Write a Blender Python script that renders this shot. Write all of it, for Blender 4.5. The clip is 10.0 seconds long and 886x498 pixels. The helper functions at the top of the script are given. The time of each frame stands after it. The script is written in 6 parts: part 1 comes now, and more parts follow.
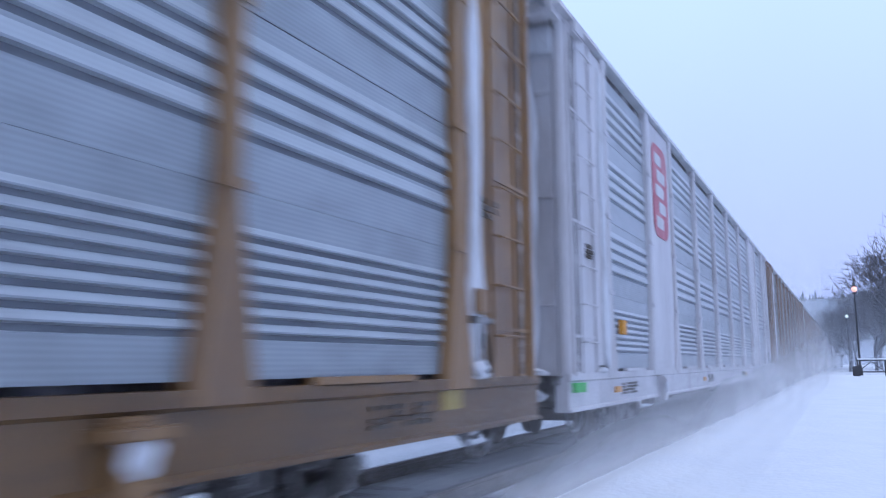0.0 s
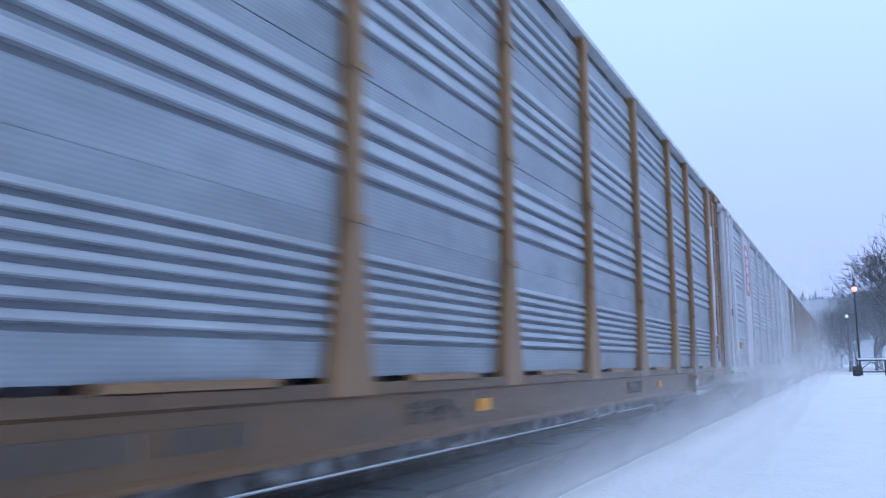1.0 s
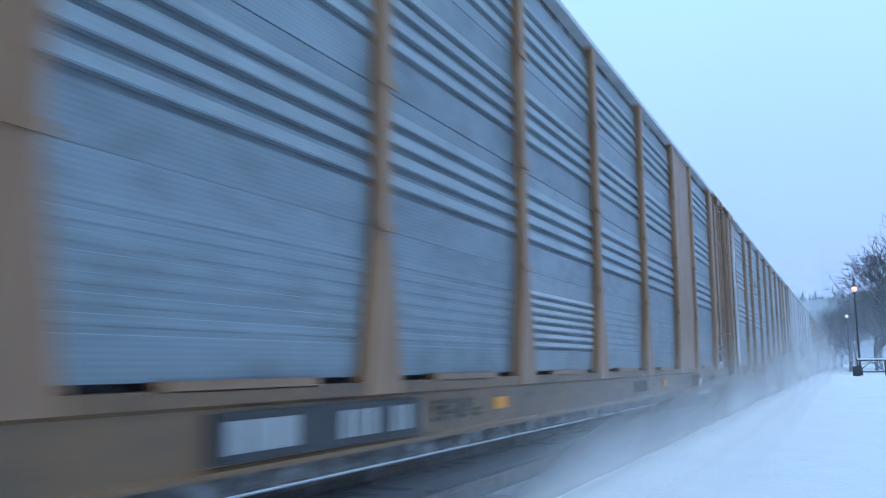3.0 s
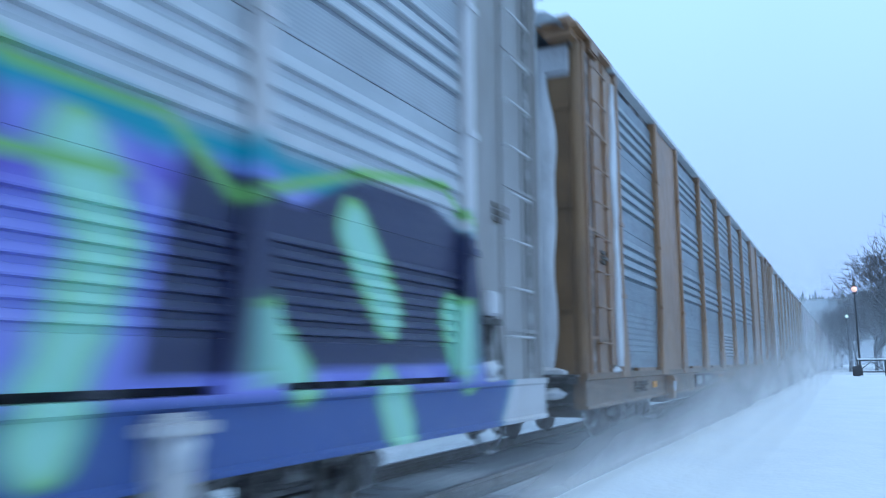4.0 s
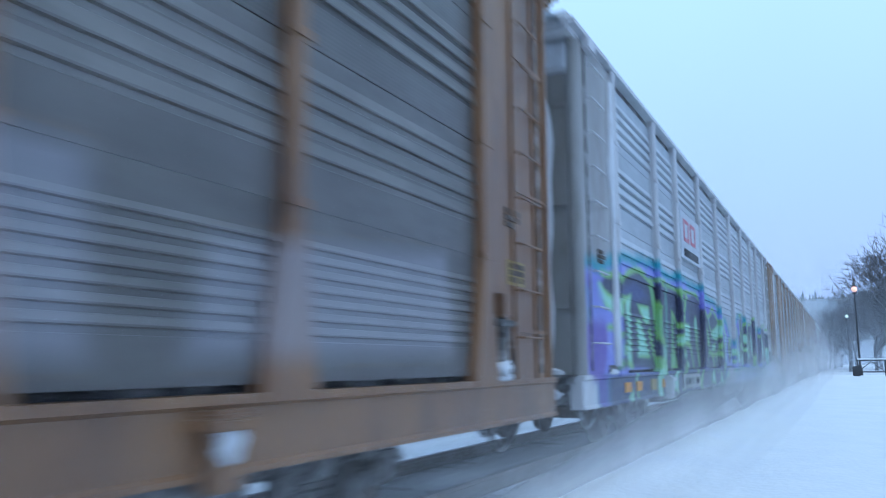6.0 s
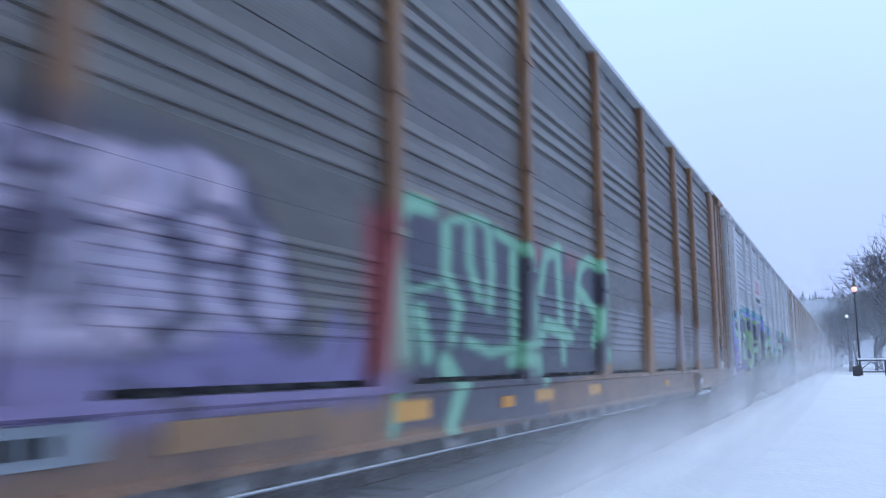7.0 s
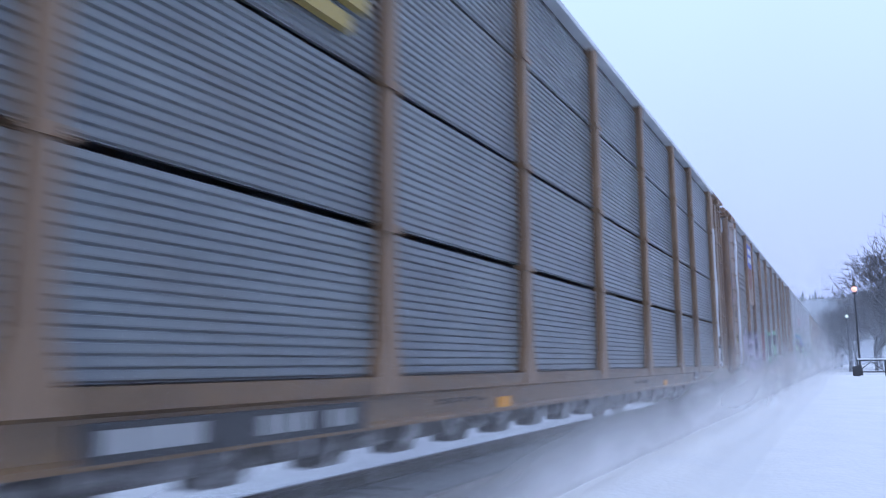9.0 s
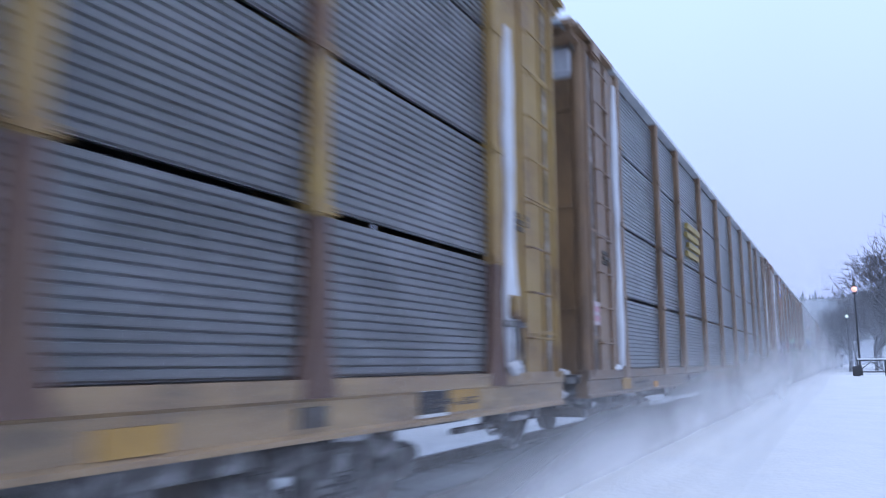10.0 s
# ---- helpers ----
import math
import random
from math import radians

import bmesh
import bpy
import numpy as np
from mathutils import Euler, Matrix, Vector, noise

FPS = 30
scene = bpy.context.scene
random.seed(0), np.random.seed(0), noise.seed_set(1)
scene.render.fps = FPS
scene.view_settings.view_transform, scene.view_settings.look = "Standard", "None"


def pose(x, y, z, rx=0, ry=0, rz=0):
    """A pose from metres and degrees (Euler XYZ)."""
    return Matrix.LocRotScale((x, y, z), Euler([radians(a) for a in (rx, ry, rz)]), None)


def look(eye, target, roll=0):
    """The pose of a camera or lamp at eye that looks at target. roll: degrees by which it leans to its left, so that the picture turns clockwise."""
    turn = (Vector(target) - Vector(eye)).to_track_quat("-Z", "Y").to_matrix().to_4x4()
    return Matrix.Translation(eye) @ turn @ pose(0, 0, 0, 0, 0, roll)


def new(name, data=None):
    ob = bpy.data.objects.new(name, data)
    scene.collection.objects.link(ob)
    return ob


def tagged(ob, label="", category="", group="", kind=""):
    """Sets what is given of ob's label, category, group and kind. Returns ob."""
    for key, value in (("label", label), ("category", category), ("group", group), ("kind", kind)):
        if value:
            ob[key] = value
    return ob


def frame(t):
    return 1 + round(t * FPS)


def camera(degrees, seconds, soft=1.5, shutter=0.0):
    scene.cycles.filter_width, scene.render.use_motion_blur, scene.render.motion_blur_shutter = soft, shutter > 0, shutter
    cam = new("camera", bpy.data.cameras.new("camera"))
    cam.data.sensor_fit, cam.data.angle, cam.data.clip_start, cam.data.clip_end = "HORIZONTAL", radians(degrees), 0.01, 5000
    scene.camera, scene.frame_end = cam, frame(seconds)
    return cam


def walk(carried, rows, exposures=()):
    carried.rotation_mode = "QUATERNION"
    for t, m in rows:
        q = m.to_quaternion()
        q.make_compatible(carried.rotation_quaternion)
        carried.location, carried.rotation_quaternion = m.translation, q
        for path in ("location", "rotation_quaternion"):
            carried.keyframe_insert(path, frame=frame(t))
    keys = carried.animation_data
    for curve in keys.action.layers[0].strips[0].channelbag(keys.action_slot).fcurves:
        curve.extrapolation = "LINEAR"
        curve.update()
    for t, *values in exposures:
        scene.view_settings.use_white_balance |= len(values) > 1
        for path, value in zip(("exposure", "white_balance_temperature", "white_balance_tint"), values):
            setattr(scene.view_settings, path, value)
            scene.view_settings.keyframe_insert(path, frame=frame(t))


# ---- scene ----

# ---------------------------------------------------------------- camera
cam = camera(57.6, 10.0, soft=1.15, shutter=0.42)
EYE = pose(0, 0, 1.2, 98.11, 0.33, 26.46)
walk(cam, [(0.0, EYE), (10.0, EYE)],
     exposures=[(0.0, 0.0, 6330, 16), (0.7, 0.0, 6230, 12), (1.5, 0.0, 6130, 7), (2.5, 0.0, 5880, -1), (4.3, 0.0, 5680, -7), (5.7, 0.0, 5780, -5), (6.8, 0.05, 6330, 6), (7.5, 0.08, 6430, 13), (10.0, 0.08, 6480, 14)])

# ---------------------------------------------------------------- world and sun
scene.cycles.transparent_max_bounces = 32
world = bpy.data.worlds.new("winter_dusk")
scene.world = world
world.use_nodes = True
wn, wl = world.node_tree.nodes, world.node_tree.links
wn.clear()
w_out = wn.new("ShaderNodeOutputWorld")
w_sky = wn.new("ShaderNodeTexSky")
w_sky.sky_type = "NISHITA"
w_sky.sun_disc = False
w_sky.sun_elevation, w_sky.sun_rotation = radians(70), radians(130)
w_sky.air_density, w_sky.dust_density, w_sky.ozone_density = 1.6, 2.0, 3.0
w_b1 = wn.new("ShaderNodeBackground")
w_b1.inputs["Strength"].default_value = 0.02
w_co = wn.new("ShaderNodeTexCoord")
w_sep = wn.new("ShaderNodeSeparateXYZ")
w_ramp = wn.new("ShaderNodeValToRGB")
w_b2 = wn.new("ShaderNodeBackground")
w_b2.inputs["Strength"].default_value = 1.19
w_noise = wn.new("ShaderNodeTexNoise")
w_noise.inputs["Scale"].default_value = 3.0
w_add = wn.new("ShaderNodeMath")
w_add.operation = "MULTIPLY_ADD"
w_add.inputs[1].default_value = 0.10
cr = w_ramp.color_ramp
cr.elements[0].position, cr.elements[0].color = 0.06, (0.325, 0.415, 0.78, 1)
cr.elements[1].position, cr.elements[1].color = 0.50, (0.50, 0.69, 1.05, 1)
e = cr.elements.new(0.20)
e.color = (0.385, 0.50, 0.91, 1)
w_sum = wn.new("ShaderNodeAddShader")
wl.new(w_co.outputs["Generated"], w_sep.inputs[0])
wl.new(w_co.outputs["Generated"], w_noise.inputs["Vector"])
wl.new(w_noise.outputs["Fac"], w_add.inputs[0])
wl.new(w_sep.outputs["Z"], w_add.inputs[2])
wl.new(w_add.outputs[0], w_ramp.inputs["Fac"])
wl.new(w_ramp.outputs["Color"], w_b2.inputs["Color"])
wl.new(w_sky.outputs["Color"], w_b1.inputs["Color"])
wl.new(w_b1.outputs[0], w_sum.inputs[0])
wl.new(w_b2.outputs[0], w_sum.inputs[1])
wl.new(w_sum.outputs[0], w_out.inputs["Surface"])

sun = new("sun", bpy.data.lights.new("sun", "SUN"))
sun.data.energy, sun.data.angle, sun.data.color = 0.5, radians(30), (1.0, 0.95, 0.92)
sun.matrix_world = look((6, -3, 22), (0, 2, 0))

# ---------------------------------------------------------------- materials


def material(name, base, other, rough=0.6, metal=0.0, scale=4.0, bump=0.02, stretch=(1, 1, 1), stain=None, amount=0.35, spread=0.0, paint=False, sharp=0.0):
    """Base and second colour mixed by noise at two scales, stains, fine relief; paint: a sprayed layer from the mesh over it."""
    m = bpy.data.materials.new(name)
    m.use_nodes = True
    n, l = m.node_tree.nodes, m.node_tree.links
    b = n["Principled BSDF"]
    b.inputs["Metallic"].default_value = metal
    co = n.new("ShaderNodeTexCoord")
    mp = n.new("ShaderNodeMapping")
    mp.inputs["Scale"].default_value = stretch
    l.new(co.outputs["Object"], mp.inputs["Vector"])
    n1 = n.new("ShaderNodeTexNoise")
    n1.inputs["Scale"].default_value, n1.inputs["Detail"].default_value, n1.inputs["Roughness"].default_value = scale, 8, 0.62
    n2 = n.new("ShaderNodeTexNoise")
    n2.inputs["Scale"].default_value, n2.inputs["Detail"].default_value = scale * 9, 4
    info = n.new("ShaderNodeObjectInfo")
    shift = n.new("ShaderNodeVectorMath")
    shift.operation = "SCALE"
    shift.inputs[0].default_value = (31, 17, 23)
    l.new(info.outputs["Random"], shift.inputs["Scale"])
    put = n.new("ShaderNodeVectorMath")
    l.new(mp.outputs[0], put.inputs[0])
    l.new(shift.outputs[0], put.inputs[1])
    l.new(put.outputs[0], n1.inputs["Vector"])
    l.new(put.outputs[0], n2.inputs["Vector"])
    mix = n.new("ShaderNodeMix")
    mix.data_type = "RGBA"
    mix.inputs[6].default_value, mix.inputs[7].default_value = (*base, 1), (*other, 1)
    r1 = n.new("ShaderNodeMapRange")
    r1.inputs["From Min"].default_value, r1.inputs["From Max"].default_value = 0.35 + sharp, 0.68 - sharp
    l.new(n1.outputs["Fac"], r1.inputs["Value"])
    l.new(r1.outputs[0], mix.inputs[0])
    colour = mix.outputs[2]
    if stain:
        st = n.new("ShaderNodeMix")
        st.data_type = "RGBA"
        st.inputs[7].default_value = (*stain, 1)
        r2 = n.new("ShaderNodeMapRange")
        r2.inputs["From Min"].default_value, r2.inputs["From Max"].default_value = 0.48, 0.64
        r2.inputs["To Max"].default_value = amount
        n3 = n.new("ShaderNodeTexNoise")
        n3.inputs["Scale"].default_value, n3.inputs["Detail"].default_value, n3.inputs["Roughness"].default_value = scale * 1.5, 9, 0.68
        l.new(put.outputs[0], n3.inputs["Vector"])
        l.new(n3.outputs["Fac"], r2.inputs["Value"])
        l.new(r2.outputs[0], st.inputs[0])
        l.new(colour, st.inputs[6])
        colour = st.outputs[2]
    if spread:
        hs = n.new("ShaderNodeHueSaturation")
        rv = n.new("ShaderNodeMapRange")
        rv.inputs["To Min"].default_value, rv.inputs["To Max"].default_value = 1 - spread, 1 + spread
        l.new(info.outputs["Random"], rv.inputs["Value"])
        l.new(rv.outputs[0], hs.inputs["Value"])
        l.new(colour, hs.inputs["Color"])
        colour = hs.outputs[0]
    if paint:
        at = n.new("ShaderNodeVertexColor")
        at.layer_name = "spray"
        ov = n.new("ShaderNodeMix")
        ov.data_type = "RGBA"
        l.new(at.outputs["Alpha"], ov.inputs[0])
        l.new(colour, ov.inputs[6])
        l.new(at.outputs["Color"], ov.inputs[7])
        colour = ov.outputs[2]
    l.new(colour, b.inputs["Base Color"])
    rr = n.new("ShaderNodeMapRange")
    rr.inputs["To Min"].default_value, rr.inputs["To Max"].default_value = max(0.05, rough - 0.15), min(1, rough + 0.15)
    l.new(n2.outputs["Fac"], rr.inputs["Value"])
    l.new(rr.outputs[0], b.inputs["Roughness"])
    bp = n.new("ShaderNodeBump")
    bp.inputs["Strength"].default_value, bp.inputs["Distance"].default_value = 0.5, bump
    l.new(n2.outputs["Fac"], bp.inputs["Height"])
    l.new(bp.outputs[0], b.inputs["Normal"])
    return m


def plain(name, colour, rough=0.6, metal=0.0):
    return material(name, colour, tuple(c * 0.8 for c in colour), rough, metal, 6.0, 0.002)


M = {}
M["snow"] = material("snow", (0.77, 0.79, 0.81), (0.71, 0.74, 0.785), 0.75, 0, 1.2, 0.03)
M["patch"] = material("paler_replacement_sheet", (0.437, 0.456, 0.475), (0.342, 0.356, 0.380), 0.42, 0.1, 1.8, 0.004, (1, 0.5, 1), (0.20, 0.20, 0.21), 0.4, 0.06)
M["caked_snow"] = material("caked_snow", (0.62, 0.64, 0.68), (0.46, 0.47, 0.50), 0.8, 0, 2.2, 0.03, (1, 1, 0.4), (0.34, 0.33, 0.33), 0.45)
M["ballast"] = material("ballast", (0.32, 0.325, 0.345), (0.48, 0.49, 0.52), 0.9, 0, 0.8, 0.03, (1, 0.05, 1), (0.66, 0.68, 0.71), 0.6)
M["tie"] = material("tie_wood", (0.22, 0.215, 0.22), (0.36, 0.36, 0.38), 0.85, 0, 3, 0.02)
M["rail"] = material("rail_steel", (0.20, 0.17, 0.15), (0.32, 0.30, 0.29), 0.4, 0.8, 3, 0.004)
M["rail_top"] = plain("polished_rail", (0.26, 0.26, 0.27), 0.4, 0.8)
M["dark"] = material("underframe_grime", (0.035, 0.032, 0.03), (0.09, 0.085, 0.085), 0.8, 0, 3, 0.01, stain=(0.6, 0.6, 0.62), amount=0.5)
M["wheel"] = material("wheel_steel", (0.10, 0.08, 0.07), (0.17, 0.14, 0.12), 0.55, 0.5, 4, 0.004)
M["tan"] = material("tan_yellow_paint", (0.270, 0.147, 0.057), (0.198, 0.111, 0.049), 0.40, 0, 1.1, 0.004, (1, 1, 0.35), (0.13, 0.08, 0.05), 0.6)
M["pale_tan"] = material("chalky_tan_paint", (0.270, 0.155, 0.080), (0.215, 0.122, 0.064), 0.40, 0, 1.1, 0.004, (1, 1, 0.35), (0.15, 0.088, 0.052), 0.55)
M["dull_tan"] = material("dull_tan_paint", (0.225, 0.138, 0.078), (0.175, 0.108, 0.064), 0.45, 0, 1.1, 0.004, (1, 1, 0.35), (0.12, 0.074, 0.048), 0.6)
# end doors and columns: frame paint darkened for shade in the gap between cars
M["tan_end"] = material("shaded_tan_end_paint", (0.230, 0.125, 0.047), (0.157, 0.090, 0.040), 0.50, 0, 1.1, 0.004, (1, 1, 0.3), (0.075, 0.050, 0.034), 0.65)
M["pale_end"] = material("shaded_chalky_end_paint", (0.236, 0.139, 0.067), (0.173, 0.103, 0.055), 0.50, 0, 1.1, 0.004, (1, 1, 0.3), (0.09, 0.060, 0.042), 0.65)
M["brown_end"] = material("shaded_brown_end_paint", (0.215, 0.110, 0.051), (0.154, 0.081, 0.044), 0.50, 0, 1.1, 0.004, (1, 1, 0.3), (0.075, 0.045, 0.034), 0.7)
M["rust_foot"] = material("bare_rust", (0.125, 0.070, 0.052), (0.085, 0.050, 0.042), 0.75, 0, 2.0, 0.006, (1, 1, 0.6), (0.16, 0.10, 0.065), 0.5)
M["rust_end"] = material("shaded_rusty_end_paint", (0.15, 0.088, 0.056), (0.24, 0.155, 0.058), 0.7, 0, 1.0, 0.006, (1, 1, 0.6), (0.07, 0.045, 0.036), 0.7, 0.0, False, 0.10)
M["grime"] = material("thick_brown_grime", (0.075, 0.058, 0.048), (0.05, 0.042, 0.038), 0.8, 0, 2.0, 0.006, (1, 1, 1), (0.13, 0.12, 0.115), 0.5)
M["brown"] = material("weathered_orange_brown_paint", (0.235, 0.124, 0.057), (0.166, 0.087, 0.048), 0.42, 0, 1.2, 0.004, (1, 1, 0.3), (0.105, 0.058, 0.04), 0.65)
M["rust"] = material("rusted_yellow_paint", (0.33, 0.215, 0.070), (0.27, 0.165, 0.062), 0.6, 0, 0.9, 0.006, (1, 0.6, 0.75), (0.115, 0.062, 0.045), 0.95)
M["white"] = material("white_car_paint", (0.53, 0.53, 0.55), (0.44, 0.44, 0.46), 0.5, 0, 1.0, 0.003, (1, 1, 0.3), (0.34, 0.32, 0.31), 0.5)
M["steel"] = material("galvanized_sheet", (0.399, 0.432, 0.465), (0.328, 0.361, 0.394), 0.40, 0.3, 2.2, 0.002, (1, 0.5, 1), (0.25, 0.26, 0.28), 0.6, 0.08)
M["steel_b"] = material("weathered_galvanized_sheet", (0.288, 0.329, 0.356), (0.228, 0.265, 0.298), 0.38, 0.25, 2.0, 0.002, (1, 0.5, 1), (0.16, 0.17, 0.18), 0.5, 0.10)
M["steel_fine"] = material("fine_corrugated_sheet", (0.163, 0.177, 0.184), (0.123, 0.134, 0.144), 0.36, 0.25, 2.0, 0.002, (1, 0.5, 1), (0.135, 0.13, 0.125), 0.5, 0.07)
M["steel_dark"] = material("grimy_corrugated_sheet", (0.152, 0.138, 0.131), (0.106, 0.096, 0.090), 0.40, 0.2, 1.6, 0.002, (1, 0.4, 1), (0.21, 0.195, 0.185), 0.5, 0.08)
M["steel_old"] = material("dull_corrugated_sheet", (0.134, 0.134, 0.136), (0.081, 0.080, 0.081), 0.38, 0.2, 1.1, 0.002, (1, 0.5, 1), (0.22, 0.22, 0.23), 0.5, 0.10)
M["fresh_white"] = material("clean_white_paint", (0.56, 0.55, 0.57), (0.47, 0.46, 0.48), 0.5, 0, 1.0, 0.003, (1, 1, 0.3), (0.33, 0.30, 0.30), 0.5)
M["faded"] = plain("faded_stencil", (0.085, 0.068, 0.055))
# a darker base than the white frame paint, with brownish stains
M["white_end"] = material("darker_white_end_paint", (0.297, 0.288, 0.284), (0.225, 0.216, 0.211), 0.45, 0, 1.0, 0.003, (1, 1, 0.3), (0.18, 0.155, 0.135), 0.6)
M["white_end_spray"] = material("darker_white_end_sprayed", (0.297, 0.288, 0.284), (0.225, 0.216, 0.211), 0.45, 0, 1.0, 0.003, (1, 1, 0.3), (0.18, 0.155, 0.135), 0.6, 0.0, True)
M["white_sheet"] = material("white_sheet", (0.479, 0.503, 0.536), (0.395, 0.423, 0.456), 0.40, 0.1, 1.8, 0.002, (1, 0.5, 1), (0.32, 0.335, 0.35), 0.4, 0.05)
M["white_spray"] = material("white_sheet_sprayed", (0.479, 0.503, 0.536), (0.395, 0.423, 0.456), 0.40, 0.1, 1.8, 0.002, (1, 0.5, 1), (0.32, 0.335, 0.35), 0.4, 0.05, True)
M["white_paint_spray"] = material("white_paint_sprayed", (0.53, 0.53, 0.55), (0.44, 0.44, 0.46), 0.5, 0, 1.0, 0.003, (1, 1, 0.3), (0.34, 0.32, 0.31), 0.5, 0.0, True)
M["dark_spray"] = material("grimy_sheet_sprayed", (0.152, 0.138, 0.131), (0.106, 0.096, 0.090), 0.40, 0.2, 1.6, 0.002, (1, 0.4, 1), (0.21, 0.195, 0.185), 0.5, 0.08, True)
M["brown_spray"] = material("orange_brown_sprayed", (0.235, 0.124, 0.057), (0.166, 0.087, 0.048), 0.42, 0, 1.2, 0.004, (1, 1, 0.3), (0.105, 0.058, 0.04), 0.65, 0.0, True)
# flat, perforated bands between the ribs, darkened as if less lit than the slopes
M["steel_flat"] = material("dimmed_perforated_sheet", (0.309, 0.342, 0.370), (0.242, 0.271, 0.299), 0.40, 0.3, 2.2, 0.004, (1, 0.5, 1), (0.18, 0.19, 0.205), 0.5, 0.10)
M["steel_b_flat"] = material("dimmed_weathered_perforated", (0.223, 0.261, 0.292), (0.176, 0.211, 0.240), 0.38, 0.25, 2.2, 0.004, (1, 0.5, 1), (0.125, 0.135, 0.148), 0.6, 0.10)
M["white_flat"] = material("dimmed_white_perforated", (0.385, 0.414, 0.446), (0.320, 0.348, 0.381), 0.42, 0.1, 1.8, 0.004, (1, 0.5, 1), (0.25, 0.26, 0.275), 0.4, 0.06)
M["white_flat_spray"] = material("dimmed_white_sprayed", (0.385, 0.414, 0.446), (0.320, 0.348, 0.381), 0.42, 0.1, 1.8, 0.004, (1, 0.5, 1), (0.25, 0.26, 0.275), 0.4, 0.06, True)
M["dark_flat"] = material("dimmed_grimy_perforated", (0.119, 0.107, 0.102), (0.084, 0.076, 0.073), 0.40, 0.2, 1.6, 0.004, (1, 0.4, 1), (0.15, 0.14, 0.13), 0.5, 0.08)
M["dark_flat_spray"] = material("dimmed_grimy_sprayed", (0.119, 0.107, 0.102), (0.084, 0.076, 0.073), 0.40, 0.2, 1.6, 0.004, (1, 0.4, 1), (0.15, 0.14, 0.13), 0.5, 0.08, True)
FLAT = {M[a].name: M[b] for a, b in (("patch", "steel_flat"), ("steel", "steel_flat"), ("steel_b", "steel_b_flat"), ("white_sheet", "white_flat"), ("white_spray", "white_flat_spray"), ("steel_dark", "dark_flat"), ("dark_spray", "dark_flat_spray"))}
# vent rows at the foot of each rib, darkened for the shade under it
M["vent"] = material("shaded_vent_rows", (0.15, 0.165, 0.185), (0.11, 0.12, 0.14), 0.7, 0.1, 3.0, 0.004, (1, 0.5, 1), (0.22, 0.24, 0.26), 0.4)
M["vent_b"] = material("shaded_weathered_vents", (0.115, 0.135, 0.155), (0.09, 0.105, 0.12), 0.7, 0.1, 3.0, 0.004, (1, 0.5, 1), (0.17, 0.19, 0.21), 0.4)
M["vent_white"] = material("darkened_white_vents", (0.23, 0.25, 0.28), (0.17, 0.19, 0.22), 0.7, 0.1, 3.0, 0.004, (1, 0.5, 1), (0.33, 0.35, 0.38), 0.4)
M["vent_dark"] = material("shaded_grimy_vents", (0.085, 0.078, 0.074), (0.06, 0.055, 0.053), 0.7, 0.1, 3.0, 0.004, (1, 0.5, 1), (0.12, 0.11, 0.105), 0.4)
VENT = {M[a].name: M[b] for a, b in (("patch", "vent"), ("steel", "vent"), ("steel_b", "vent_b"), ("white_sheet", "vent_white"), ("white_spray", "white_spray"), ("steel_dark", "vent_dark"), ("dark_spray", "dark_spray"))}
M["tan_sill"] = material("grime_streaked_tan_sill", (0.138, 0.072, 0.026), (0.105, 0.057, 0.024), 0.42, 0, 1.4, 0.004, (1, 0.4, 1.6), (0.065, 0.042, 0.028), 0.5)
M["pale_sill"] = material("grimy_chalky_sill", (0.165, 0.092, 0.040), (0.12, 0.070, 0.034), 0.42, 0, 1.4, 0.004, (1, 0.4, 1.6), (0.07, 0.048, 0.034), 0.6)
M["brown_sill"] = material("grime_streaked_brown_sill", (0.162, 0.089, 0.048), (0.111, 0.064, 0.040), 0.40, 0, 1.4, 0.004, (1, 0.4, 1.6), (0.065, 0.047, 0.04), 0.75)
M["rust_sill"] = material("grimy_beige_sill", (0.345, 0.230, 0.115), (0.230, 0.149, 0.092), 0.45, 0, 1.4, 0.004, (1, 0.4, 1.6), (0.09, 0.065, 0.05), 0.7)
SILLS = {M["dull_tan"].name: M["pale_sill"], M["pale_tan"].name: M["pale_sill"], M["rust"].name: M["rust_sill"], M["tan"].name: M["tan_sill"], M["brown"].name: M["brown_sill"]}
ENDS = {M["dull_tan"].name: M["pale_end"], M["tan"].name: M["tan_end"], M["pale_tan"].name: M["pale_end"], M["brown"].name: M["brown_end"], M["rust"].name: M["rust_end"]}
M["roof_edge"] = material("snowy_roof_edge", (0.60, 0.62, 0.64), (0.42, 0.44, 0.46), 0.5, 0.2, 1.5, 0.003)
M["black"] = plain("black_stencil", (0.03, 0.03, 0.035))
M["worn_white"] = plain("worn_white_stencil", (0.36, 0.37, 0.38))
M["bar_white"] = plain("white_stencil", (0.62, 0.62, 0.62))
M["red_sign"] = material("worn_red_decal", (0.42, 0.10, 0.13), (0.50, 0.22, 0.26), 0.6, 0, 2.5, 0.002)
M["blue"] = plain("blue_decal", (0.07, 0.10, 0.42))
M["red_faded"] = plain("faded_red_decal", (0.27, 0.115, 0.085))
M["pale_pink"] = plain("pale_pink_decal", (0.50, 0.42, 0.44))
M["pink"] = plain("faded_pink_decal", (0.48, 0.27, 0.30))
M["yellow_faded"] = plain("faded_yellow_decal", (0.36, 0.265, 0.085))
M["orange_faded"] = plain("faded_orange_decal", (0.42, 0.235, 0.055))
M["orange"] = plain("orange_reflector", (0.70, 0.30, 0.03))
M["green"] = plain("green_tag", (0.05, 0.45, 0.10))
M["trunk"] = material("bark", (0.05, 0.044, 0.046), (0.09, 0.083, 0.088), 0.9, 0, 3, 0.02)
